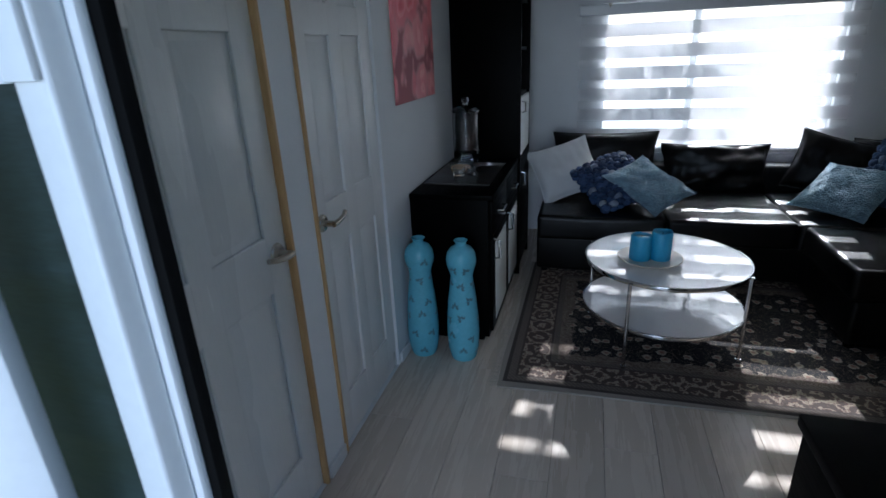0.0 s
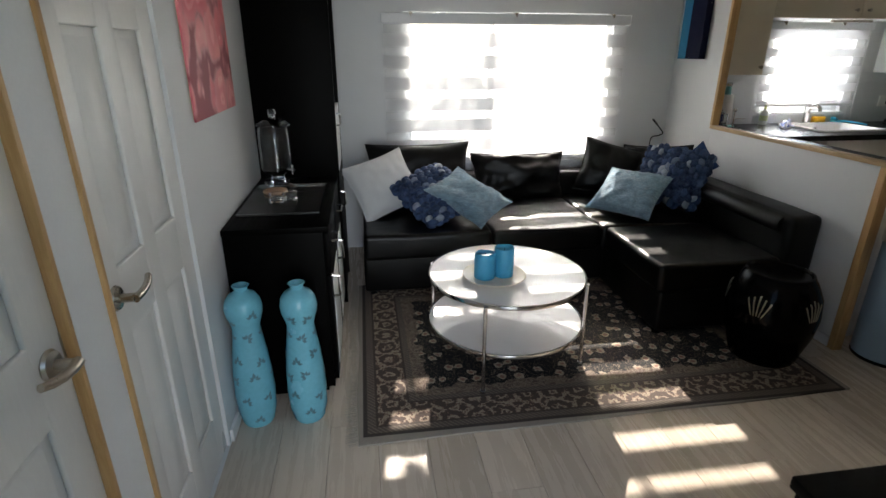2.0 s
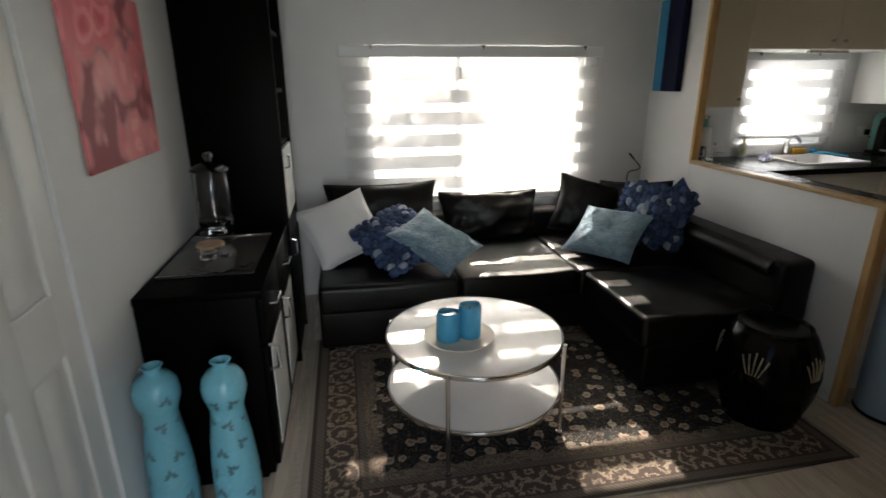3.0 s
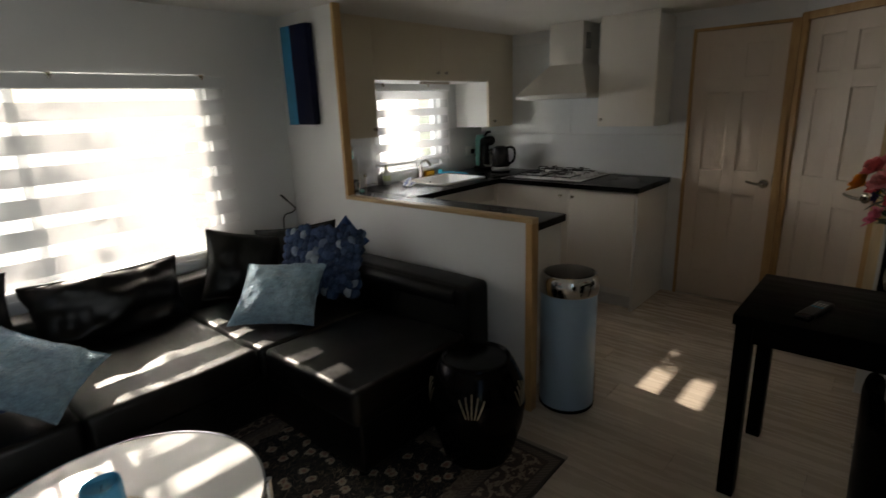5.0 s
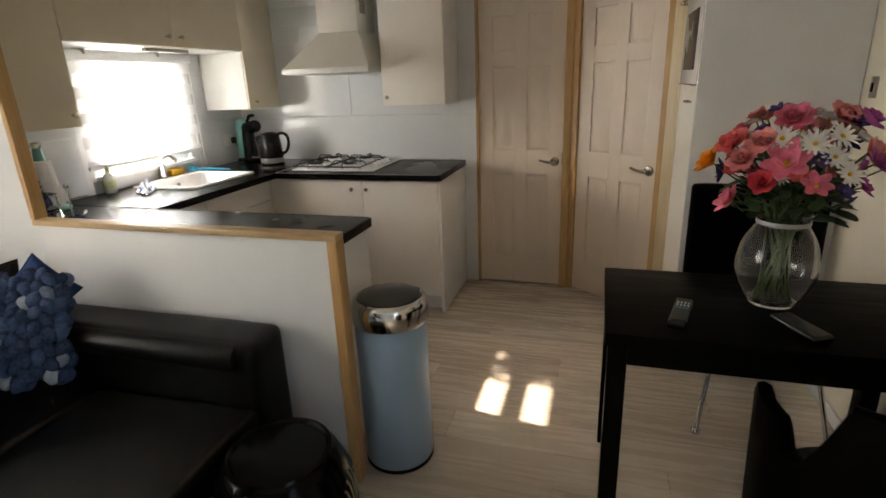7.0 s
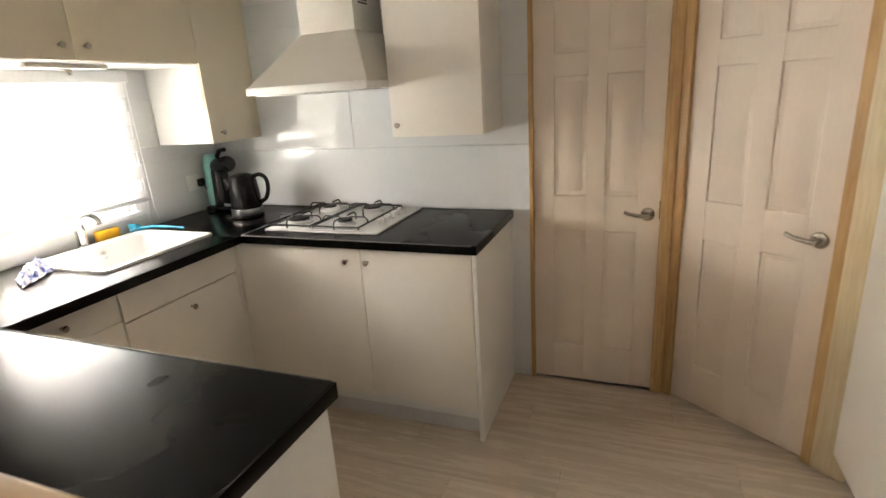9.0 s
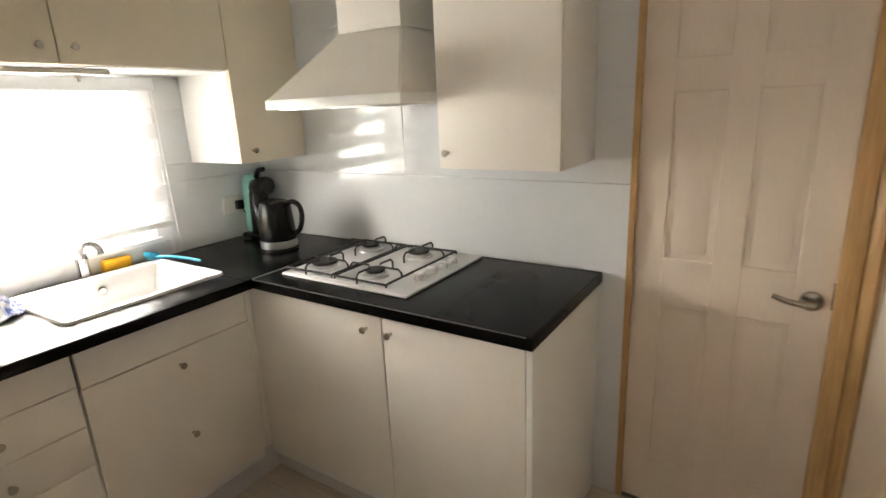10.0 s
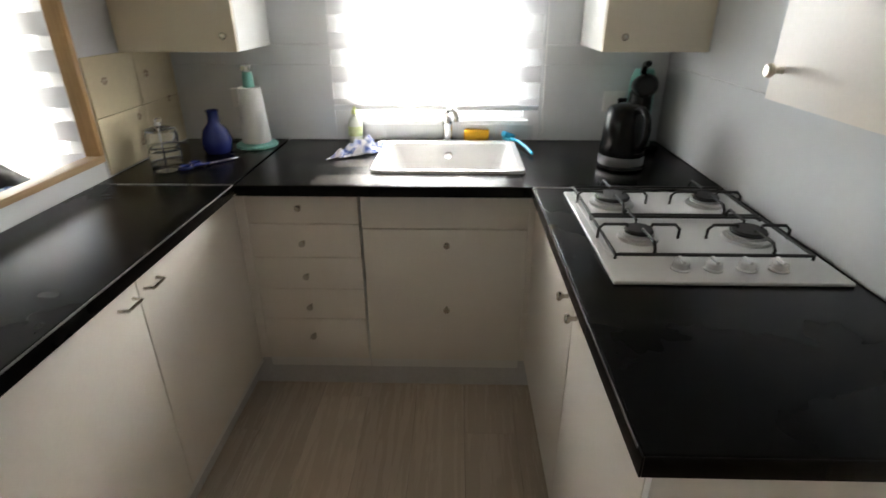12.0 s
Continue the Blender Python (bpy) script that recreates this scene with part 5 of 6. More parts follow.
# ---- hob ----
hob = empty("gas_hob", 4.15, 3.5, 0.90, "white enamel four-burner gas hob with black pan supports", "hob")
HX0, HX1, HY0, HY1 = 3.882, 4.392, 3.213, 3.80
part("plate", join(box((HX0, HY0, 0.9005), (HX1, HY1, 0.910), 0.004, 3), box((HX0 + 0.02, HY0 + 0.125, 0.909), (HX1 - 0.02, HY1 - 0.018, 0.9125), 0.003, 2)), ENAMEL, hob, "white enamel plate")
for bx, by, br in ((4.00, 3.435, 0.038), (4.27, 3.435, 0.046), (4.00, 3.685, 0.052), (4.27, 3.685, 0.040)):
    b = part("burner", lathe([(0, 0), (br + 0.012, 0), (br + 0.01, 0.008), (br, 0.011), (br, 0.018), (0, 0.018)], bx, by, 0.9125, 30), STEEL, hob)
    part("burner_cap", lathe([(0, 0), (br - 0.004, 0), (br - 0.002, 0.004), (br - 0.006, 0.010), (0, 0.011)], bx, by, 0.931, 30), IRON, b, "black cap")
for yc in (3.435, 3.685):
    a, b = yc - 0.118, yc + 0.118
    xa, xb = HX0 + 0.03, HX1 - 0.03
    z = 0.950
    rods = [tube([(xa, a, 0.913), (xa, a, 0.922), (xa + 0.008, a, 0.924), (xb - 0.008, a, 0.924), (xb, a, 0.922), (xb, a, 0.913)], 0.0042, 8),
            tube([(xa, b, 0.913), (xa, b, 0.922), (xa + 0.008, b, 0.924), (xb - 0.008, b, 0.924), (xb, b, 0.922), (xb, b, 0.913)], 0.0042, 8),
            tube([(xa, a, 0.923), (xa, b, 0.923)], 0.0042, 8), tube([(xb, a, 0.923), (xb, b, 0.923)], 0.0042, 8)]
    for xc in (4.00, 4.27):
        for s, e in (((xc, a, 0), (xc, yc - 0.028, 0)), ((xc, b, 0), (xc, yc + 0.028, 0))):
            rods.append(tube([(s[0], s[1], 0.924), (s[0], s[1], z - 0.012), (s[0], s[1] + (0.012 if e[1] > s[1] else -0.012), z), (e[0], e[1], z), (e[0], e[1], z - 0.006)], 0.0038, 8))
        for s, e in ((xc - 0.10, xc - 0.03), (xc + 0.10, xc + 0.03)):
            rods.append(tube([(s, yc, 0.913), (s, yc, z - 0.012), (s + (0.012 if e > s else -0.012), yc, z), (e, yc, z), (e, yc, z - 0.006)], 0.0038, 8))
    part("pan_support", join(*rods), IRON, hob, "black wire pan support")
for k in range(4):
    kn = part("control_knob", lathe([(0, 0), (0.021, 0), (0.022, 0.003), (0.018, 0.006), (0.017, 0.018), (0.014, 0.021), (0, 0.021)], 4.045 + 0.072 * k, 3.272, 0.910, 26), ENAMEL, hob)
    part("grip", box((4.045 + 0.072 * k - 0.004, 3.256, 0.928), (4.045 + 0.072 * k + 0.004, 3.288, 0.937), 0.002), ENAMEL, kn)

# ---- sink and tap ----
sink = empty("sink", 3.5, 4.24, 0.90, "white enamel inset sink with sloping sides", "sink")
bm = bmesh.new()


def ring(x0, x1, y0_, y1_, z, r, n=6):
    vs = []
    for cx, cy, a0 in ((x1 - r, y1_ - r, 0), (x0 + r, y1_ - r, 90), (x0 + r, y0_ + r, 180), (x1 - r, y0_ + r, 270)):
        for k in range(n + 1):
            a = radians(a0 + 90 * k / n)
            vs.append(bm.verts.new((cx + r * math.cos(a), cy + r * math.sin(a), z)))
    return vs


rs = [ring(SKX0 - 0.002, SKX1 + 0.002, SKY0, SKY1, 0.9005, 0.03), ring(SKX0, SKX1, SKY0 + 0.002, SKY1 - 0.002, 0.910, 0.03), ring(SKX0 + 0.02, SKX1 - 0.02, SKY0 + 0.022, SKY1 - 0.06, 0.911, 0.03),
      ring(SKX0 + 0.03, SKX1 - 0.03, SKY0 + 0.032, SKY1 - 0.068, 0.903, 0.03), ring(SKX0 + 0.07, SKX1 - 0.07, SKY0 + 0.065, SKY1 - 0.10, 0.80, 0.04), ring(SKX0 + 0.09, SKX1 - 0.09, SKY0 + 0.085, SKY1 - 0.12, 0.788, 0.03)]
for a, b in zip(rs, rs[1:]):
    for k in range(len(a)):
        bm.faces.new((a[k], a[(k + 1) % len(a)], b[(k + 1) % len(b)], b[k]))
bm.faces.new(rs[-1])
part("basin", bm, ENAMEL, sink)
part("drain", lathe([(0, 0), (0.028, 0), (0.030, 0.004), (0.022, 0.005), (0.018, 0.001), (0, 0.001)], 3.51, 4.22, 0.788, 24), CHROME, sink)
part("overflow", moved(lathe([(0, 0), (0.014, 0), (0.016, 0.003), (0.009, 0.005), (0, 0.002)], n=20), pose(3.51, 4.388, 0.865, 80, 0, 0)), CHROME, sink)
tap = empty("mixer_tap", 3.50, 4.485, 0.90, "chrome mixer tap with lever behind the sink", "tap")
part("body", lathe([(0, 0), (0.026, 0), (0.027, 0.006), (0.022, 0.012), (0.021, 0.065), (0.024, 0.075), (0.022, 0.10), (0.012, 0.112), (0, 0.114)], 3.505, 4.495, 0.90, 26), CHROME, tap)
part("spout", tube(bend([(3.500, 4.49, 0.95), (3.498, 4.482, 1.005), (3.508, 4.462, 1.040), (3.528, 4.435, 1.045), (3.540, 4.415, 1.025), (3.542, 4.410, 1.000)]), 0.0125, 12), CHROME, tap)
part("lever", tube(bend([(3.490, 4.497, 0.985), (3.478, 4.497, 1.030), (3.474, 4.492, 1.062), (3.482, 4.482, 1.078)]), 0.007, 10, 0.8), CHROME, tap)

# ---- small things on the worktop ----
SPONGE = surface("yellow_sponge", (0.80, 0.42, 0.02), 0.9, vary=0.2, big=30, fine=240, relief=0.9, depth=0.004)
bm = box((3.575, 4.482, 0.901), (3.685, 4.522, 0.945), 0.012, 3)
for v in bm.verts:
    v.co += Vector((0, 0, 0.006 * noise.noise(v.co * 30) + (0.006 if v.co.z > 0.92 else 0) * math.sin(v.co.x * 60)))
thing("sponge", bm, SPONGE, "orange-yellow sponge behind the sink", "sponge")
AQUA = surface("aqua_plastic", (0.02, 0.42, 0.66), 0.35, vary=0.1)
br = empty("washing_up_brush", 3.8, 4.35, 0.91, "bright blue washing-up brush beside the sink", "brush")
part("handle", tube([(3.775, 4.475, 0.916), (3.80, 4.42, 0.922), (3.825, 4.33, 0.918), (3.84, 4.25, 0.912)], 0.008, 10, 0.75), AQUA, br)
part("head", place(box((-0.026, -0.02, -0.012), (0.026, 0.02, 0.012), 0.008, 3), 3.768, 4.49, 0.928, 0, 20, 20), AQUA, br)
part("bristles", place(lathe([(0, 0), (0.022, 0), (0.026, -0.014), (0, -0.014)], n=16), 3.768, 4.49, 0.918, 0, 20, 20), surface("bristle_blue", (0.10, 0.55, 0.75), 0.8), br)
CLOTH, qnt, qb = nodes_of("blue_check_cloth")
qv = coords(qnt)
wv = noise_tex(qnt, qv, 26, 3, 0.6, 1.0)
qnt.links.new(ramp(qnt, wv, [(0.36, (0.10, 0.16, 0.46)), (0.44, (0.42, 0.49, 0.72)), (0.50, (0.78, 0.80, 0.84))]), qb.inputs["Base Color"])
qb.inputs["Roughness"].default_value = 0.9
bm = bmesh.new()
bmesh.ops.create_grid(bm, x_segments=34, y_segments=26, size=1)
for v in bm.verts:
    u, w = v.co.x, v.co.y
    k = noise.noise(Vector((u * 2.2, w * 2.2, 5))) + 0.5 * noise.noise(Vector((u * 5, w * 5, 2)))
    v.co = Vector((3.165 + 0.088 * u + 0.03 * w + 0.012 * k, 4.29 + 0.07 * w + 0.05 * u + 0.01 * k, 0.904 + 0.062 * max(0, k + 0.35) * (1.15 - u * u) * (1.15 - w * w)))
ret = bmesh.ops.extrude_face_region(bm, geom=list(bm.faces))
for v in ret["geom"]:
    if hasattr(v, "co"):
        v.co.z += 0.003
thing("dish_cloth", bm, CLOTH, "crumpled blue and white dish cloth", "cloth")
soap = empty("washing_up_bottle", 3.108, 4.47, 0.90, "clear washing-up liquid bottle with green label", "bottle")
part("bottle", lathe([(0, 0), (0.028, 0), (0.031, 0.005), (0.031, 0.075), (0.026, 0.098), (0.012, 0.112), (0.012, 0.12), (0, 0.12)], 3.108, 4.475, 0.90, 24), surface("milky_plastic", (0.66, 0.69, 0.62), 0.25, vary=0.1), soap)
part("label", lathe([(0.0314, 0.03), (0.0316, 0.031), (0.0316, 0.07), (0.0314, 0.071)], 3.108, 4.475, 0.90, 24), surface("green_label", (0.52, 0.60, 0.30), 0.4, vary=0.3, big=40), soap, "green label")
part("cap", lathe([(0, 0.12), (0.013, 0.12), (0.012, 0.138), (0.006, 0.142), (0.005, 0.152), (0, 0.152)], 3.108, 4.475, 0.90, 18), surface("lime_cap", (0.58, 0.64, 0.30), 0.35), soap)
MINT = surface("mint_plastic", (0.20, 0.50, 0.46), 0.35, vary=0.08)
tw = empty("kitchen_roll_holder", 2.70, 4.40, 0.90, "mint kitchen roll holder with white paper roll", "kitchen roll")
part("base_plate", lathe([(0, 0), (0.082, 0), (0.086, 0.004), (0.084, 0.012), (0.02, 0.018), (0, 0.018)], 2.70, 4.40, 0.90, 36), MINT, tw)
part("paper_roll", lathe([(0.02, 0.02), (0.058, 0.02), (0.060, 0.024), (0.052, 0.12), (0.045, 0.236), (0.043, 0.240), (0.02, 0.240)], 2.70, 4.40, 0.90, 36), surface("paper_white", (0.76, 0.76, 0.75), 0.9, vary=0.05, fine=180, relief=0.4), tw, "white paper")
part("finial", lathe([(0, 0.238), (0.022, 0.238), (0.024, 0.243), (0.020, 0.29), (0.017, 0.30), (0, 0.30)], 2.70, 4.40, 0.90, 22), MINT, tw)
part("top_cap", lathe([(0, 0.30), (0.019, 0.30), (0.024, 0.306), (0.024, 0.322), (0.018, 0.327), (0, 0.328)], 2.70, 4.40, 0.90, 22), CHROME, tw)
COBALT = surface("cobalt_glass", (0.02, 0.03, 0.16), 0.15, vary=0.2)
thing("cobalt_bottle", lathe([(0, 0), (0.048, 0), (0.056, 0.012), (0.060, 0.05), (0.048, 0.09), (0.026, 0.115), (0.021, 0.13), (0.022, 0.158), (0.027, 0.165), (0.022, 0.168), (0.016, 0.15), (0, 0.13)], 2.575, 4.30, 0.90, 28), COBALT, "squat cobalt blue bottle on the worktop", "bottle")
sc = empty("scissors", 2.61, 4.10, 0.90, "navy-handled kitchen scissors on the worktop", "scissors")
part("handles", join(tube(arc((2.56, 4.045), 0.022, 0, 2 * math.pi, 16, 0.908, 0.908), 0.006, 8), tube(arc((2.575, 4.095), 0.022, 0, 2 * math.pi, 16, 0.910, 0.910), 0.006, 8), bar((2.575, 4.06, 0.909), (2.625, 4.105, 0.909), 0.014, 0.008)), COBALT, sc)
part("blades", bar((2.62, 4.10, 0.908), (2.70, 4.185, 0.908), 0.012, 0.003, bevel=0.001), STEEL, sc)
gj = empty("glass_canister", 2.45, 4.12, 0.90, "stacked clear glass canister with lid and knob", "glass jar")
part("lower_jar", lathe([(0, 0.004), (0.05, 0), (0.056, 0.006), (0.057, 0.055), (0.05, 0.064), (0.047, 0.064), (0.053, 0.053), (0.052, 0.010), (0, 0.010)], 2.46, 4.11, 0.90, 28), CRYSTAL, gj)
part("upper_jar", lathe([(0, 0.066), (0.05, 0.066), (0.055, 0.072), (0.056, 0.118), (0.05, 0.126), (0.047, 0.126), (0.052, 0.116), (0.051, 0.074), (0, 0.074)], 2.46, 4.11, 0.90, 28), CRYSTAL, gj)
part("lid", lathe([(0, 0.128), (0.053, 0.128), (0.054, 0.133), (0.03, 0.142), (0.010, 0.146), (0.009, 0.152), (0.015, 0.162), (0.011, 0.172), (0, 0.174)], 2.46, 4.11, 0.90, 28), CRYSTAL, gj)
mt = empty("mug_tree", 2.47, 4.0, 0.90, "small chrome hook stand beside the glass canister", "stand")
part("pole", join(lathe([(0, 0), (0.035, 0), (0.036, 0.004), (0.006, 0.008), (0, 0.008)], 2.505, 4.02, 0.90, 24), tube([(2.505, 4.02, 0.905), (2.505, 4.02, 1.06)], 0.004, 8)), CHROME, mt)
part("arm", tube([(2.505, 4.02, 1.005), (2.54, 4.02, 1.008), (2.60, 4.025, 1.005)], 0.003, 8), CHROME, mt)
part("top_knob", lathe([(0, 0), (0.009, 0.002), (0.012, 0.012), (0.008, 0.022), (0, 0.024)], 2.505, 4.02, 1.055, 16), CHROME, mt)
kt = empty("kettle", 4.14, 4.12, 0.90, "black and steel cordless kettle on its base", "kettle")
KX, KY = 4.145, 4.115
part("base", lathe([(0, 0), (0.080, 0), (0.083, 0.006), (0.080, 0.016), (0, 0.016)], KX, KY, 0.90, 36), PLASTIC, kt)
part("band", lathe([(0, 0.017), (0.079, 0.017), (0.081, 0.022), (0.080, 0.048), (0, 0.048)], KX, KY, 0.90, 36), STEEL, kt, "brushed steel band")
part("body", lathe([(0, 0.049), (0.079, 0.049), (0.080, 0.055), (0.074, 0.14), (0.067, 0.205), (0.060, 0.216), (0.03, 0.228), (0, 0.230)], KX, KY, 0.90, 36), PLASTIC, kt)
hd = Vector((0.28, -0.96, 0))
part("handle", tube(bend([Vector((KX, KY, 1.110)) + hd * 0.055, Vector((KX, KY, 1.118)) + hd * 0.095, Vector((KX, KY, 1.095)) + hd * 0.125, Vector((KX, KY, 1.045)) + hd * 0.130, Vector((KX, KY, 0.995)) + hd * 0.112, Vector((KX, KY, 0.970)) + hd * 0.075], 5), 0.011, 12), PLASTIC, kt)
part("spout", moved(lathe([(0.030, 0), (0.022, 0.03), (0.014, 0.05), (0.0, 0.05)], n=18), Matrix.Translation((KX - 0.018, KY + 0.063, 1.06)) @ Matrix.Rotation(radians(35), 4, Vector((-0.96, -0.28, 0)))), PLASTIC, kt)
part("water_gauge", place(box((-0.006, -0.003, 0), (0.006, 0.003, 0.09), 0.002), KX - 0.055, KY - 0.052, 0.975, -4, 4, -45), PLASTIC, kt)
cm = empty("capsule_coffee_machine", 4.29, 4.40, 0.90, "black and mint capsule coffee machine", "coffee machine")
part("base", box((4.21, 4.30, 0.90), (4.35, 4.47, 0.93), 0.014, 3), PLASTIC, cm)
part("column", lathe([(0, 0), (0.050, 0), (0.050, 0.01), (0.044, 0.19), (0.032, 0.225), (0, 0.235)], 4.275, 4.388, 0.93, 30), PLASTIC, cm)
part("water_tank", lathe([(0, 0), (0.048, 0), (0.052, 0.01), (0.050, 0.24), (0.036, 0.278), (0, 0.285)], 4.296, 4.448, 0.93, 30), MINT, cm, "mint water tank")
part("brew_head", place(lathe([(0, -0.07), (0.036, -0.07), (0.044, -0.05), (0.044, 0.045), (0.036, 0.06), (0, 0.062)], n=26), 4.27, 4.345, 1.155, 80, 0, -10), PLASTIC, cm)
part("lever", tube([(4.27, 4.38, 1.20), (4.265, 4.35, 1.235), (4.262, 4.31, 1.24)], 0.012, 10), PLASTIC, cm)
part("drip_tray", lathe([(0, 0), (0.045, 0), (0.045, 0.012), (0.038, 0.012), (0.036, 0.006), (0, 0.006)], 4.27, 4.325, 0.931, 26), STEEL, cm)
sok = empty("wall_socket", 4.235, NW, 1.06, "white double wall socket with a black plug", "socket")
part("plate", box((4.165, NW - 0.018, 1.025), (4.255, NW - 0.006, 1.11), 0.004), WHITEB, sok)
part("plug", box((4.222, NW - 0.045, 1.04), (4.262, NW - 0.0185, 1.085), 0.008, 3), PLASTIC, sok)
part("lead", tube([(4.245, NW - 0.045, 1.05), (4.255, NW - 0.06, 1.01), (4.27, NW - 0.06, 0.95), (4.285, NW - 0.04, 0.915)], 0.0035, 6), PLASTIC, sok)
sok2 = empty("wall_socket", 2.62, NW, 1.07, "white single wall socket behind the kitchen roll", "socket")
part("plate", box((2.575, NW - 0.018, 1.04), (2.655, NW - 0.006, 1.12), 0.004), WHITEB, sok2)
part("rocker", box((2.60, NW - 0.022, 1.085), (2.614, NW - 0.0175, 1.10), 0.001), WHITEB, sok2)

# ---- waste bin ----
BX, BY = 2.49, 2.557
bn = empty("waste_bin", BX, BY, 0, "tall pale blue waste bin with chrome touch lid", "bin")
part("body", lathe([(0, 0.018), (0.132, 0.018), (0.134, 0.022), (0.134, 0.60), (0, 0.60)], BX, BY, 0, 56), BINBLUE, bn, "pale blue steel body")
part("foot_ring", lathe([(0, 0), (0.132, 0), (0.136, 0.006), (0.135, 0.018), (0, 0.018)], BX, BY, 0, 48), PLASTIC, bn)
part("rim", lathe([(0.128, 0.601), (0.138, 0.601), (0.141, 0.606), (0.141, 0.655), (0.138, 0.675), (0.130, 0.69), (0.122, 0.694), (0.116, 0.690), (0.116, 0.601)], BX, BY, 0, 56), CHROME, bn, "polished chrome rim")
part("lid", lathe([(0, 0.690), (0.115, 0.690), (0.113, 0.697), (0.08, 0.706), (0, 0.712)], BX, BY, 0, 48), surface("lid_black", (0.018, 0.017, 0.016), 0.3, vary=0.2), bn, "black domed lid")

# ---- ceiling lamp ----
cl = empty("ceiling_lamp", 2.70, 2.72, CZ, "small dome ceiling lamp with brown rim, lit warm", "lamp")
part("rim", lathe([(0.060, -0.002), (0.125, -0.002), (0.130, -0.012), (0.122, -0.024), (0.112, -0.026), (0.108, -0.014), (0.060, -0.006)], 2.70, 2.72, CZ, 40), surface("bronze_rim", (0.09, 0.05, 0.03), 0.35, 0.7), cl, "brown metal rim")
GLOW, lnt2, lb2 = nodes_of("warm_lamp_glass")
lb2.inputs["Base Color"].default_value = (0.8, 0.6, 0.35, 1)
lb2.inputs["Roughness"].default_value = 0.3
lb2.inputs["Emission Color"].default_value = (1.0, 0.55, 0.18, 1)
lb2.inputs["Emission Strength"].default_value = 0.55
part("bowl", lathe([(0.109, -0.018), (0.105, -0.035), (0.085, -0.055), (0.05, -0.068), (0, -0.073)], 2.70, 2.72, CZ, 40), GLOW, cl, "warm frosted bowl")

# ---- dining corner ----
dt = empty("dining_table", 2.52, 1.33, 0, "black-brown wooden dining table on square legs", "table")
TX0, TX1, TY0, TY1 = 2.25, 2.805, 0.87, 1.80
part("tabletop", box((TX0, TY0, 0.70), (TX1, TY1, 0.74), 0.004), BLACKW, dt)
for a, b in (((TX0 + 0.02, TY0 + 0.02), (TX0 + 0.04, TY1 - 0.02)), ((TX1 - 0.04, TY0 + 0.02), (TX1 - 0.02, TY1 - 0.02)), ((TX0 + 0.04, TY1 - 0.04), (TX1 - 0.04, TY1 - 0.02))):
    part("apron", box((*a, 0.635), (*b, 0.70), 0.002), BLACKW, dt)
for x in (TX0 + 0.01, TX1 - 0.07):
    for y in (TY0 + 0.01, TY1 - 0.065):
        part("leg", box((x, y, 0), (x + 0.06, y + 0.055, 0.70), 0.003), BLACKW, dt)

CHAIRC = surface("black_faux_leather", (0.0016, 0.0016, 0.0022), 0.42, spec=0.04, vary=0.25, big=5, fine=220, relief=0.3)
ch = empty("dining_chair", 3.17, 1.165, 0, "black padded dining chair with chrome tube legs behind the table", "chair", "dining chairs")
cx, cy = 3.17, 1.165
part("seat", cushion_block((cx - 0.20, cy - 0.25, 0.43), (cx + 0.21, cy + 0.25, 0.485), 0.022, 31, 0.004), CHAIRC, ch)
bk = cushion_block((cx + 0.185, cy - 0.275, 0.46), (cx + 0.235, cy + 0.272, 0.955), 0.024, 32, 0.003)
for v in bk.verts:
    v.co.x += 0.03 * max(0, v.co.z - 0.5)
part("backrest", bk, CHAIRC, ch)
for sx in (-1, 1):
    for sy in (-1, 1):
        x, y = cx + (-0.16 if sx < 0 else 0.17), cy + sy * 0.17
        fx, fy = cx + (-0.28 if sx < 0 else 0.245), cy + sy * 0.235
        leg = part("leg", tube([(x, y, 0.43), ((x + fx) / 2, (y + fy) / 2, 0.22), (fx, fy, 0.022)], 0.010, 12), CHROME, ch, "chrome tube leg")
        part("foot", lathe([(0, 0), (0.013, 0), (0.019, 0.008), (0.019, 0.018), (0.012, 0.028), (0, 0.03)], fx, fy, 0, 16), CHROME, leg)
shoe = empty("shoe_cabinet", 0.85, 1.0, 0, "low black shoe cabinet beside the entrance", "cabinet")
part("body", box((0.575, 0.853, 0.0), (1.20, 1.135, 0.815), 0.003), BLACKW, shoe)
part("top", box((0.57, 0.850, 0.815), (1.205, 1.158, 0.838), 0.003), BLACKW, shoe)
for z0_, z1_ in ((0.04, 0.415), (0.421, 0.805)):
    d = part("flap", box((0.58, 1.136, z0_), (1.195, 1.153, z1_), 0.002), BLACKW, shoe)
    part("handle", box((0.84, 1.153, z1_ - 0.05), (0.93, 1.162, z1_ - 0.035), 0.003), CHROME, d)
# low tub chair pushed under the table
tub = empty("tub_chair", 2.10, 1.10, 0, "low dark brown tub chair pushed under the table", "chair")
BROWNL = surface("dark_brown_leather", (0.0015, 0.0013, 0.0012), 0.45, spec=0.02, vary=0.25, big=5, fine=220, relief=0.3)
bm = bmesh.new()
n = 26
rows_ = []
for k in range(n + 1):
    a = radians(75 + 215 * k / n)
    # low arm end, a dip, then the higher back, falling again under the table
    top = 0.655 if k < 5 else 0.58 if k < 7 else 0.66 if k < 8 else 0.77 if k < 19 else 0.77 - 0.016 * (k - 18)
    col_ = []
    for r, z in ((0.25, 0.06), (0.262, 0.35), (0.272, top - 0.03), (0.268, top - 0.008), (0.255, top), (0.235, top - 0.008), (0.225, top - 0.03), (0.215, 0.30), (0.215, 0.06)):
        col_.append(bm.verts.new((2.165 + r * math.cos(a), 1.15 + r * math.sin(a), z)))
    rows_.append(col_)
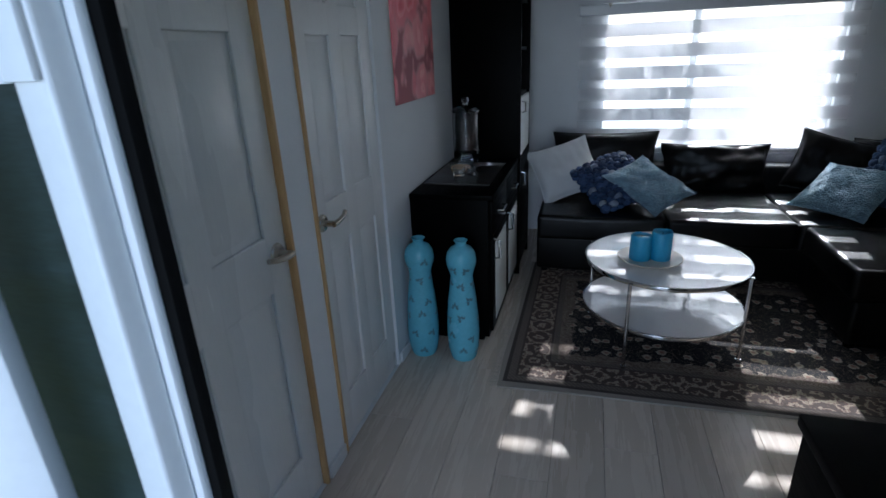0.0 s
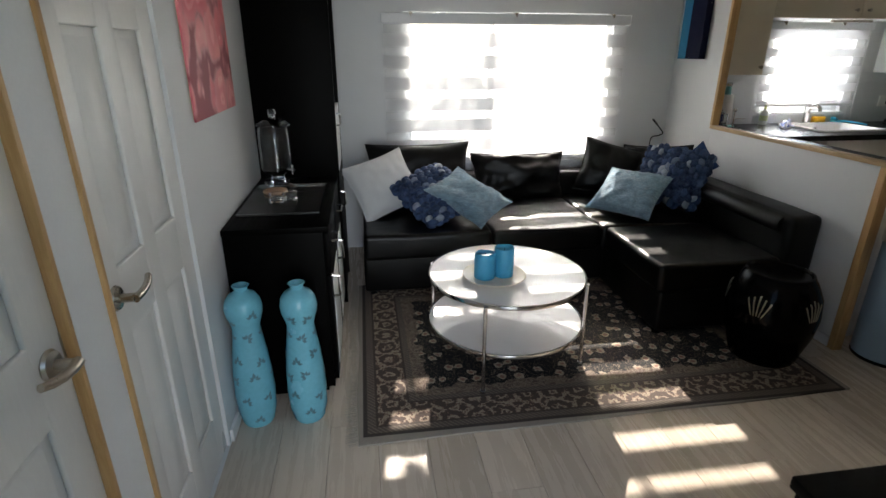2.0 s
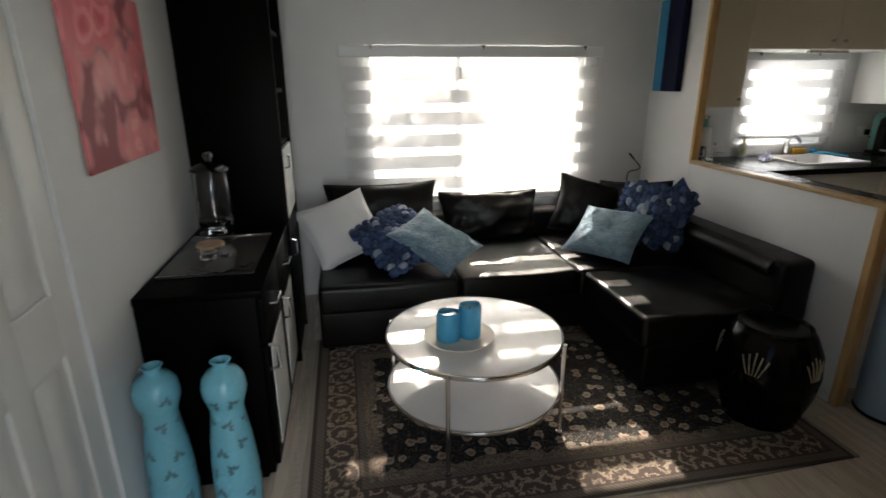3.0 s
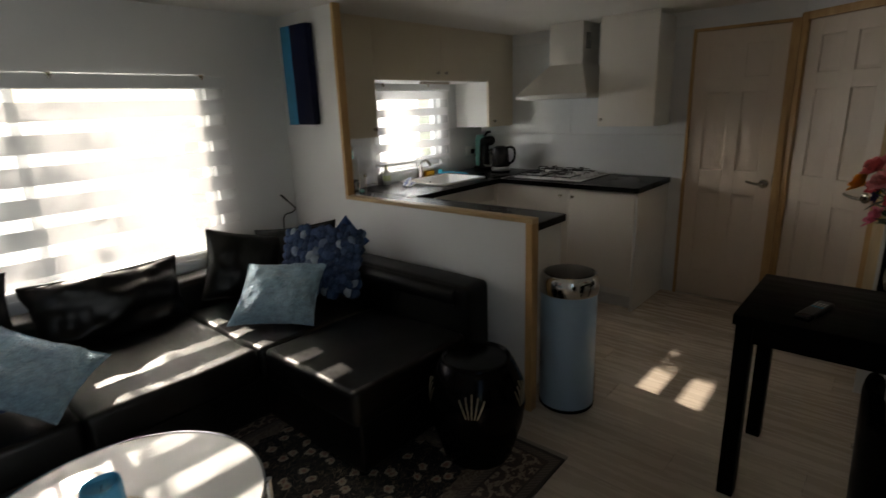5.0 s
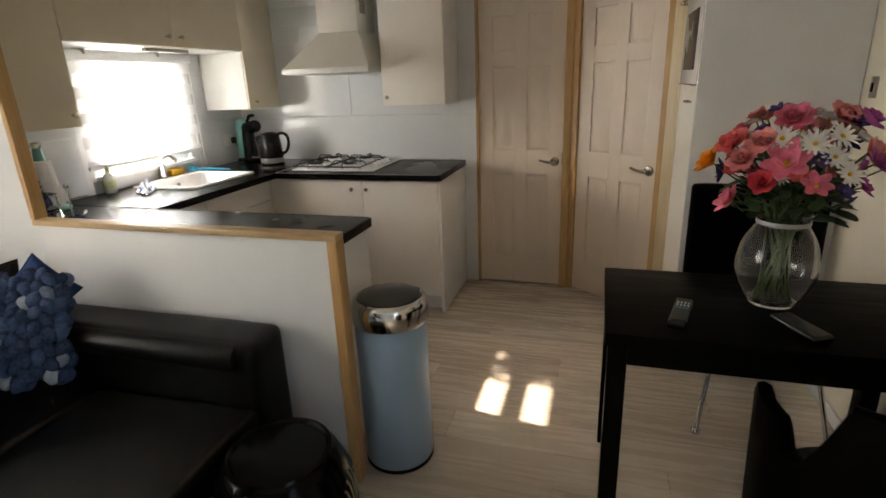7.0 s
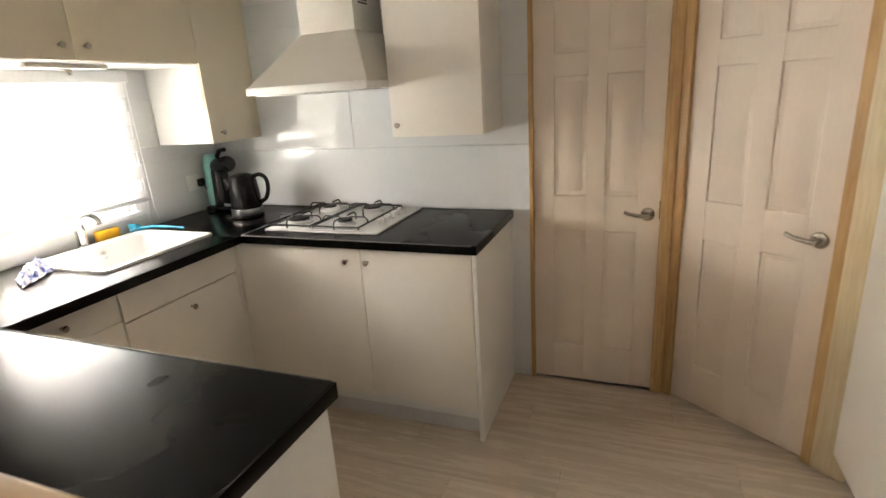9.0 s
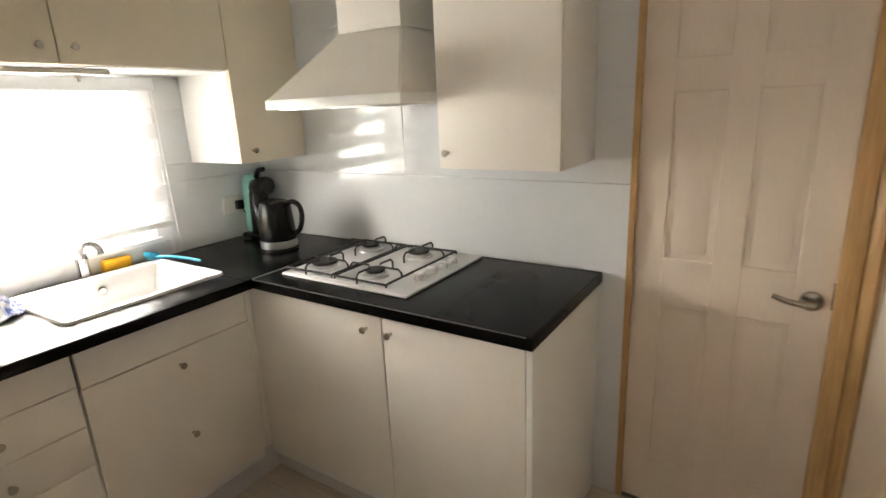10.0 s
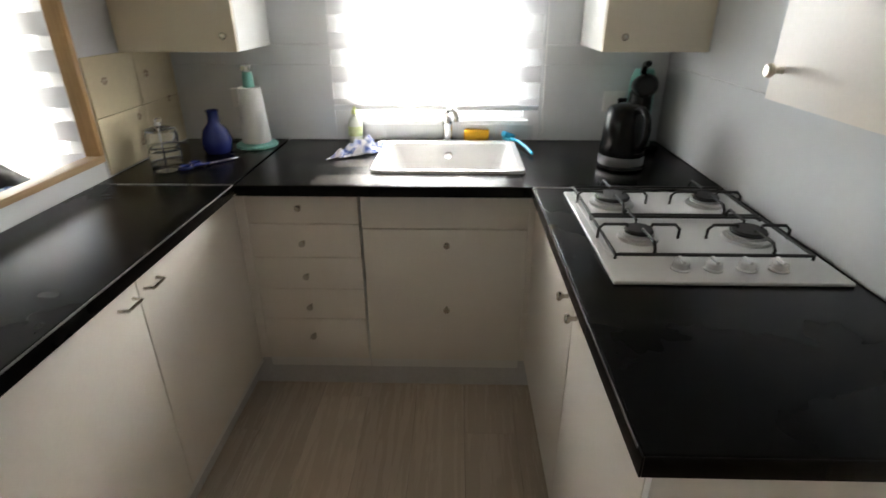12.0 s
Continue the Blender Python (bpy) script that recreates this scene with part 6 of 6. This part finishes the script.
for a, b in zip(rows_, rows_[1:]):
    for k in range(9):
        bm.faces.new((a[k], b[k], b[(k + 1) % 9], a[(k + 1) % 9]))
bm.faces.new(rows_[0])
bm.faces.new(rows_[-1][::-1])
part("shell", bm, BROWNL, tub)
part("seat", lathe([(0, 0.30), (0.20, 0.30), (0.215, 0.32), (0.215, 0.37), (0.195, 0.39), (0, 0.395)], 2.165, 1.15, 0, 36), BROWNL, tub)
for a in (40, 140, 220, 320):
    part("leg", lathe([(0, 0), (0.013, 0), (0.018, 0.062), (0, 0.062)], 2.165 + 0.21 * math.cos(radians(a)), 1.15 + 0.21 * math.sin(radians(a)), 0, 14), PLASTIC, tub)

# things on the table
rc = empty("remote_control", 2.41, 1.585, 0.74, "black remote control with pale buttons", "remote")
rm = pose(2.41, 1.585, 0.7405, 0, 0, -14)
part("case", moved(box((-0.10, -0.024, 0), (0.10, 0.024, 0.018), 0.006, 3), rm), PLASTIC, rc)
for i in range(3):
    for j in range(4):
        part("button", moved(box((0.02 + 0.020 * i - 0.003, -0.0155 + 0.010 * j - 0.003, 0.0178), (0.02 + 0.020 * i + 0.006, -0.0155 + 0.010 * j + 0.003, 0.0198), 0.001, 1), rm), WHITEB if i else AQUA, rc)
rc2 = empty("glasses_case", 2.37, 1.29, 0.74, "dark flat case lying on the table", "case")
part("shell", moved(box((-0.08, -0.032, 0), (0.08, 0.032, 0.022), 0.010, 3), pose(2.375, 1.285, 0.7405, 0, 0, 25)), PLASTIC, rc2)
part("clasp", moved(box((0.078, -0.012, 0.007), (0.083, 0.012, 0.014), 0.002), pose(2.375, 1.285, 0.7405, 0, 0, 25)), NICKEL, rc2)

# ---- glass vase and flowers ----
VX, VY = 2.56, 1.312
vz = empty("flower_vase", VX, VY, 0.74, "round clear glass vase on the dining table", "vase")
OUTER = [(p.x, p.z) for p in bend([(0.062, 0, 0.006), (0.086, 0, 0.045), (0.107, 0, 0.10), (0.109, 0, 0.142), (0.099, 0, 0.195), (0.079, 0, 0.237), (0.068, 0, 0.255), (0.066, 0, 0.274), (0.074, 0, 0.287)], 7)]
INNER = [(r - 0.0016, z) for r, z in reversed(OUTER[2:])]
part("bowl", lathe([(0, 0.001), (0.050, 0.0), *OUTER, *INNER, (0, OUTER[2][1])], VX, VY, 0.7402, 128), CRYSTAL, vz)
part("ribbon", lathe([(0.0695, 0.258), (0.0705, 0.260), (0.0705, 0.270), (0.0690, 0.272)], VX, VY, 0.7402, 40), surface("silver_ribbon", (0.35, 0.35, 0.37), 0.3, 0.6), vz, "silver ribbon at the neck")
rnd = random.Random(12)
GREEN = surface("stem_green", (0.10, 0.15, 0.06), 0.55, vary=0.3)
LEAFG = surface("foliage_green", (0.035, 0.075, 0.025), 0.5, vary=0.35, big=20)
PALET = {
    "coral": surface("petal_coral", (0.82, 0.17, 0.17), 0.7, vary=0.3, big=30),
    "pink": surface("petal_pink", (0.80, 0.20, 0.30), 0.7, vary=0.3, big=30),
    "rose": surface("petal_rose", (0.82, 0.30, 0.30), 0.7, vary=0.25, big=30),
    "magenta": surface("petal_magenta", (0.55, 0.12, 0.40), 0.7, vary=0.3, big=30),
    "violet": surface("petal_violet", (0.10, 0.06, 0.26), 0.7, vary=0.3, big=30),
    "white": surface("petal_white", (0.80, 0.79, 0.77), 0.7, vary=0.08, big=30),
    "orange": surface("petal_orange", (0.85, 0.30, 0.01), 0.7, vary=0.25, big=30),
    "yellow": surface("petal_yellow", (0.85, 0.52, 0.02), 0.7, vary=0.2, big=30),
    "red": surface("petal_red", (0.62, 0.05, 0.07), 0.7, vary=0.3, big=30),
}
bq = empty("bouquet", VX, VY, 0.75, "mixed bouquet of pink, coral, white and violet silk flowers", "flowers")


def petal_mesh(bm, m, ln, wd, cup, n=5):
    """One cupped petal along local x."""
    L, R, C = [], [], []
    for k in range(n + 1):
        s = k / n
        w = wd * math.sin(math.pi * min(1, 0.12 + 0.80 * s)) ** 0.8
        z = cup * s * s
        C.append(bm.verts.new(m @ Vector((ln * s, 0, z))))
        L.append(bm.verts.new(m @ Vector((ln * s * 0.98, w, z + 0.25 * w))))
        R.append(bm.verts.new(m @ Vector((ln * s * 0.98, -w, z + 0.25 * w))))
    for k in range(n):
        bm.faces.new((C[k], C[k + 1], L[k + 1], L[k]))
        bm.faces.new((R[k], R[k + 1], C[k + 1], C[k]))


def blossom(kind, colour, at, out, size):
    """kind: daisy, open (lily-like) or rose (many cupped rings)."""
    q = Vector(out).to_track_quat("Z", "Y").to_matrix().to_4x4()
    base_ = Matrix.Translation(at) @ q @ Matrix.Rotation(rnd.uniform(0, 6.28), 4, "Z")
    bm = bmesh.new()
    if kind == "daisy":
        rings_ = [(14, 1.0, 0.13, 0.10, 8)]
    elif kind == "open":
        rings_ = [(6, 1.0, 0.30, 0.30, 18), (5, 0.75, 0.26, 0.40, 35)]
    else:
        rings_ = [(7, 1.0, 0.42, 0.35, 18), (6, 0.82, 0.40, 0.45, 42), (5, 0.62, 0.36, 0.5, 62), (4, 0.42, 0.30, 0.5, 78)]
    for cnt_, ln, wd, cup, lift in rings_:
        for k in range(cnt_):
            a = 2 * math.pi * (k + rnd.uniform(-0.15, 0.15)) / cnt_
            mm = base_ @ Matrix.Rotation(a, 4, "Z") @ Matrix.Rotation(-radians(lift + rnd.uniform(-6, 6)), 4, "Y")
            petal_mesh(bm, mm, size * ln * rnd.uniform(0.9, 1.08), size * wd, size * cup * 0.35)
    head = part("blossom", bm, PALET[colour], bq, colour + " blossom")
    part("flower_eye", moved(lathe([(0, -0.05 * size), (0.16 * size, 0), (0.15 * size, 0.10 * size), (0, 0.16 * size)], n=10), base_), PALET["yellow"] if kind != "rose" else PALET[colour], head)
    neck = Vector((VX + 0.035 * rnd.uniform(-1, 1), VY + 0.035 * rnd.uniform(-1, 1), 0.99))
    foot = neck if rnd.random() < 0.7 else Vector((VX + 0.05 * rnd.uniform(-1, 1), VY + 0.05 * rnd.uniform(-1, 1), 0.765))
    p = Vector(at)
    part("stem", tube([foot + Vector((0, 0, -0.004)), neck, (neck + p) / 2 + Vector((0, 0, 0.03)), p], 0.0024, 6), GREEN, head)


# height, bearing round the vase, reach, size
for kind, colour, z, bearing, reach, size in (
    ("open", "violet", 1.325, 122, 0.081, 0.026), ("rose", "pink", 1.300, 157, 0.110, 0.050), ("rose", "rose", 1.300, 216, 0.110, 0.050),
    ("rose", "magenta", 1.290, 254, 0.145, 0.046), ("open", "violet", 1.295, 219, 0.135, 0.036), ("rose", "coral", 1.235, 113, 0.182, 0.049),
    ("rose", "rose", 1.245, 139, 0.174, 0.042), ("rose", "rose", 1.198, 128, 0.189, 0.044), ("rose", "orange", 1.172, 88, 0.205, 0.050),
    ("rose", "red", 1.177, 121, 0.189, 0.034), ("open", "pink", 1.199, 159, 0.190, 0.060), ("rose", "red", 1.142, 145, 0.186, 0.038),
    ("open", "pink", 1.144, 181, 0.181, 0.040), ("open", "pink", 1.066, 98, 0.150, 0.052), ("daisy", "white", 1.261, 152, 0.167, 0.036),
    ("daisy", "white", 1.250, 176, 0.174, 0.036), ("daisy", "white", 1.267, 198, 0.163, 0.036), ("daisy", "white", 1.219, 190, 0.186, 0.036),
    ("daisy", "white", 1.174, 203, 0.189, 0.036), ("open", "violet", 1.211, 179, 0.188, 0.026), ("open", "violet", 1.122, 207, 0.169, 0.026),
    ("open", "magenta", 1.193, 228, 0.190, 0.042), ("rose", "yellow", 1.178, 243, 0.205, 0.056), ("open", "magenta", 1.130, 228, 0.174, 0.030),
):
    a = radians(bearing)
    at = (VX + reach * math.cos(a), VY + reach * math.sin(a), z)
    blossom(kind, colour, at, (math.cos(a) * (0.35 + reach * 3), math.sin(a) * (0.35 + reach * 3), 0.75 - (1.25 - z) * 1.6), size * 1.1)
# the far side of the dome
for k in range(26):
    a, e = radians(rnd.uniform(255, 430)), rnd.uniform(-0.35, 1.2)
    colour = rnd.choice(("pink", "rose", "coral", "magenta", "violet", "white", "pink", "rose"))
    kind = "daisy" if colour == "white" else ("open" if colour in ("pink", "magenta", "violet") else "rose")
    out = Vector((math.cos(a) * math.cos(e), math.sin(a) * math.cos(e), math.sin(e)))
    blossom(kind, colour, Vector((VX, VY, 1.185)) + Vector((out.x * 0.18, out.y * 0.18, out.z * 0.135)), out + Vector((0, 0, 0.2)), rnd.uniform(0.032, 0.046))
for k in range(18):
    a, e = radians(rnd.uniform(80, 270)), rnd.uniform(-0.2, 1.0)
    colour = rnd.choice(("pink", "rose", "violet", "white", "magenta", "coral"))
    out = Vector((math.cos(a) * math.cos(e), math.sin(a) * math.cos(e), math.sin(e)))
    blossom("daisy" if colour == "white" else "rose", colour, Vector((VX, VY, 1.18)) + Vector((out.x * 0.15, out.y * 0.15, out.z * 0.11)), out, rnd.uniform(0.022, 0.032))
bm = bmesh.new()
for k in range(150):
    a, r = rnd.uniform(0, 2 * math.pi), rnd.uniform(0.02, 0.15)
    z = rnd.uniform(1.03, 1.20)
    m = Matrix.Translation((VX + r * math.cos(a), VY + r * math.sin(a), z)) @ Matrix.Rotation(a + rnd.uniform(-0.6, 0.6), 4, "Z") @ Matrix.Rotation(rnd.uniform(-0.7, 0.5), 4, "Y")
    petal_mesh(bm, m, rnd.uniform(0.04, 0.075), rnd.uniform(0.014, 0.024), rnd.uniform(-0.02, 0.02), 4)
part("foliage", bm, LEAFG, bq, "dark green leaves")

# ---- oven housing in the corner ----
ov = empty("oven_housing", 3.73, 1.1, 0, "tall cream oven housing with white outer side", "cabinet")
OY = 1.452
part("side_panel", box((3.4405, 0.842, 0), (3.458, OY, CZ - 0.002), 0.002), WALL, ov, "white side panel")
part("carcass", box((3.459, 0.835, 0.10), (4.0, OY - 0.02, CZ - 0.002), 0.001), WHITEB, ov)
d = part("door", box((3.460, OY - 0.019, 0.10), (3.998, OY, 1.37), 0.002), CREAM, ov, "cream lower door")
part("handle", tube([(3.56, OY, 1.30), (3.56, OY + 0.022, 1.30), (3.64, OY + 0.022, 1.30), (3.64, OY, 1.30)], 0.0045, 8), NICKEL, d)
part("door", box((3.460, OY - 0.019, 1.93), (3.998, OY, CZ - 0.004), 0.002), CREAM, ov, "cream upper door")
ovn = empty("built_in_oven", 3.73, 1.45, 1.38, "white built-in oven with dark glass window", "oven")
part("front", box((3.463, OY - 0.019, 1.378), (3.995, OY + 0.004, 1.79), 0.004), ENAMEL, ovn)
part("glass", box((3.56, OY + 0.0035, 1.44), (3.90, OY + 0.007, 1.70), 0.003), PLASTIC, ovn, "dark door glass")
part("bar_handle", tube([(3.50, OY, 1.755), (3.50, OY + 0.035, 1.755), (3.96, OY + 0.035, 1.755), (3.96, OY, 1.755)], 0.007, 8), NICKEL, ovn)
cp = part("control_panel", box((3.463, OY - 0.019, 1.795), (3.995, OY + 0.004, 1.925), 0.004), ENAMEL, ovn)
for x in (3.54, 3.62, 3.84, 3.92):
    part("dial", moved(lathe([(0, 0), (0.02, 0), (0.019, 0.016), (0, 0.018)], n=20), Matrix.Translation((x, OY + 0.004, 1.86)) @ Matrix.Rotation(radians(-90), 4, "X")), PLASTIC, cp)
part("clock_display", box((3.69, OY + 0.0035, 1.835), (3.78, OY + 0.006, 1.885), 0.001), PLASTIC, cp)
part("sill_line", box((3.463, OY, 1.372), (3.995, OY + 0.012, 1.378), 0.001), NICKEL, ovn)
sw = empty("light_switch", 3.335, SI, 1.31, "small grey metal switch on the cream wall", "switch")
part("plate", box((3.312, SI, 1.31), (3.358, SI + 0.010, 1.39), 0.003), NICKEL, sw)
part("rocker", box((3.328, SI + 0.009, 1.333), (3.342, SI + 0.015, 1.367), 0.002), PLASTIC, sw)

# ---- laminate floor, plank by plank ----
fl = tagged(new("floor"), "grey-beige wood-effect laminate planks", "floor", kind="structure")
PLACE[fl] = Matrix.Identity(4)
PW, PL = 0.192, 1.285
shapes = {}


def plank(w, ln):
    key = (round(w, 3), round(ln, 3))
    if key not in shapes:
        shapes[key] = mesh_of("plank", box((0, 0, -0.010), (w - 0.0012, ln - 0.0012, 0.0), 0.0012, 1), PLANK)
    return shapes[key]


rnd = random.Random(9)
x = WW
k = 0
while x < EW + 0.02:
    w = min(PW, EW + 0.03 - x)
    y = SO - 0.02 - (0.0, 0.45, 0.86, 0.22, 0.67)[k % 5]
    while y < NW:
        a, b = max(y, SO - 0.02), min(y + PL, NW)
        if b - a > 0.05 and w > 0.02:
            ob = new("plank", plank(w, b - a))
            ob.location = (x, a, 0)
            ob.parent = fl
        y += PL
    x += PW
    k += 1
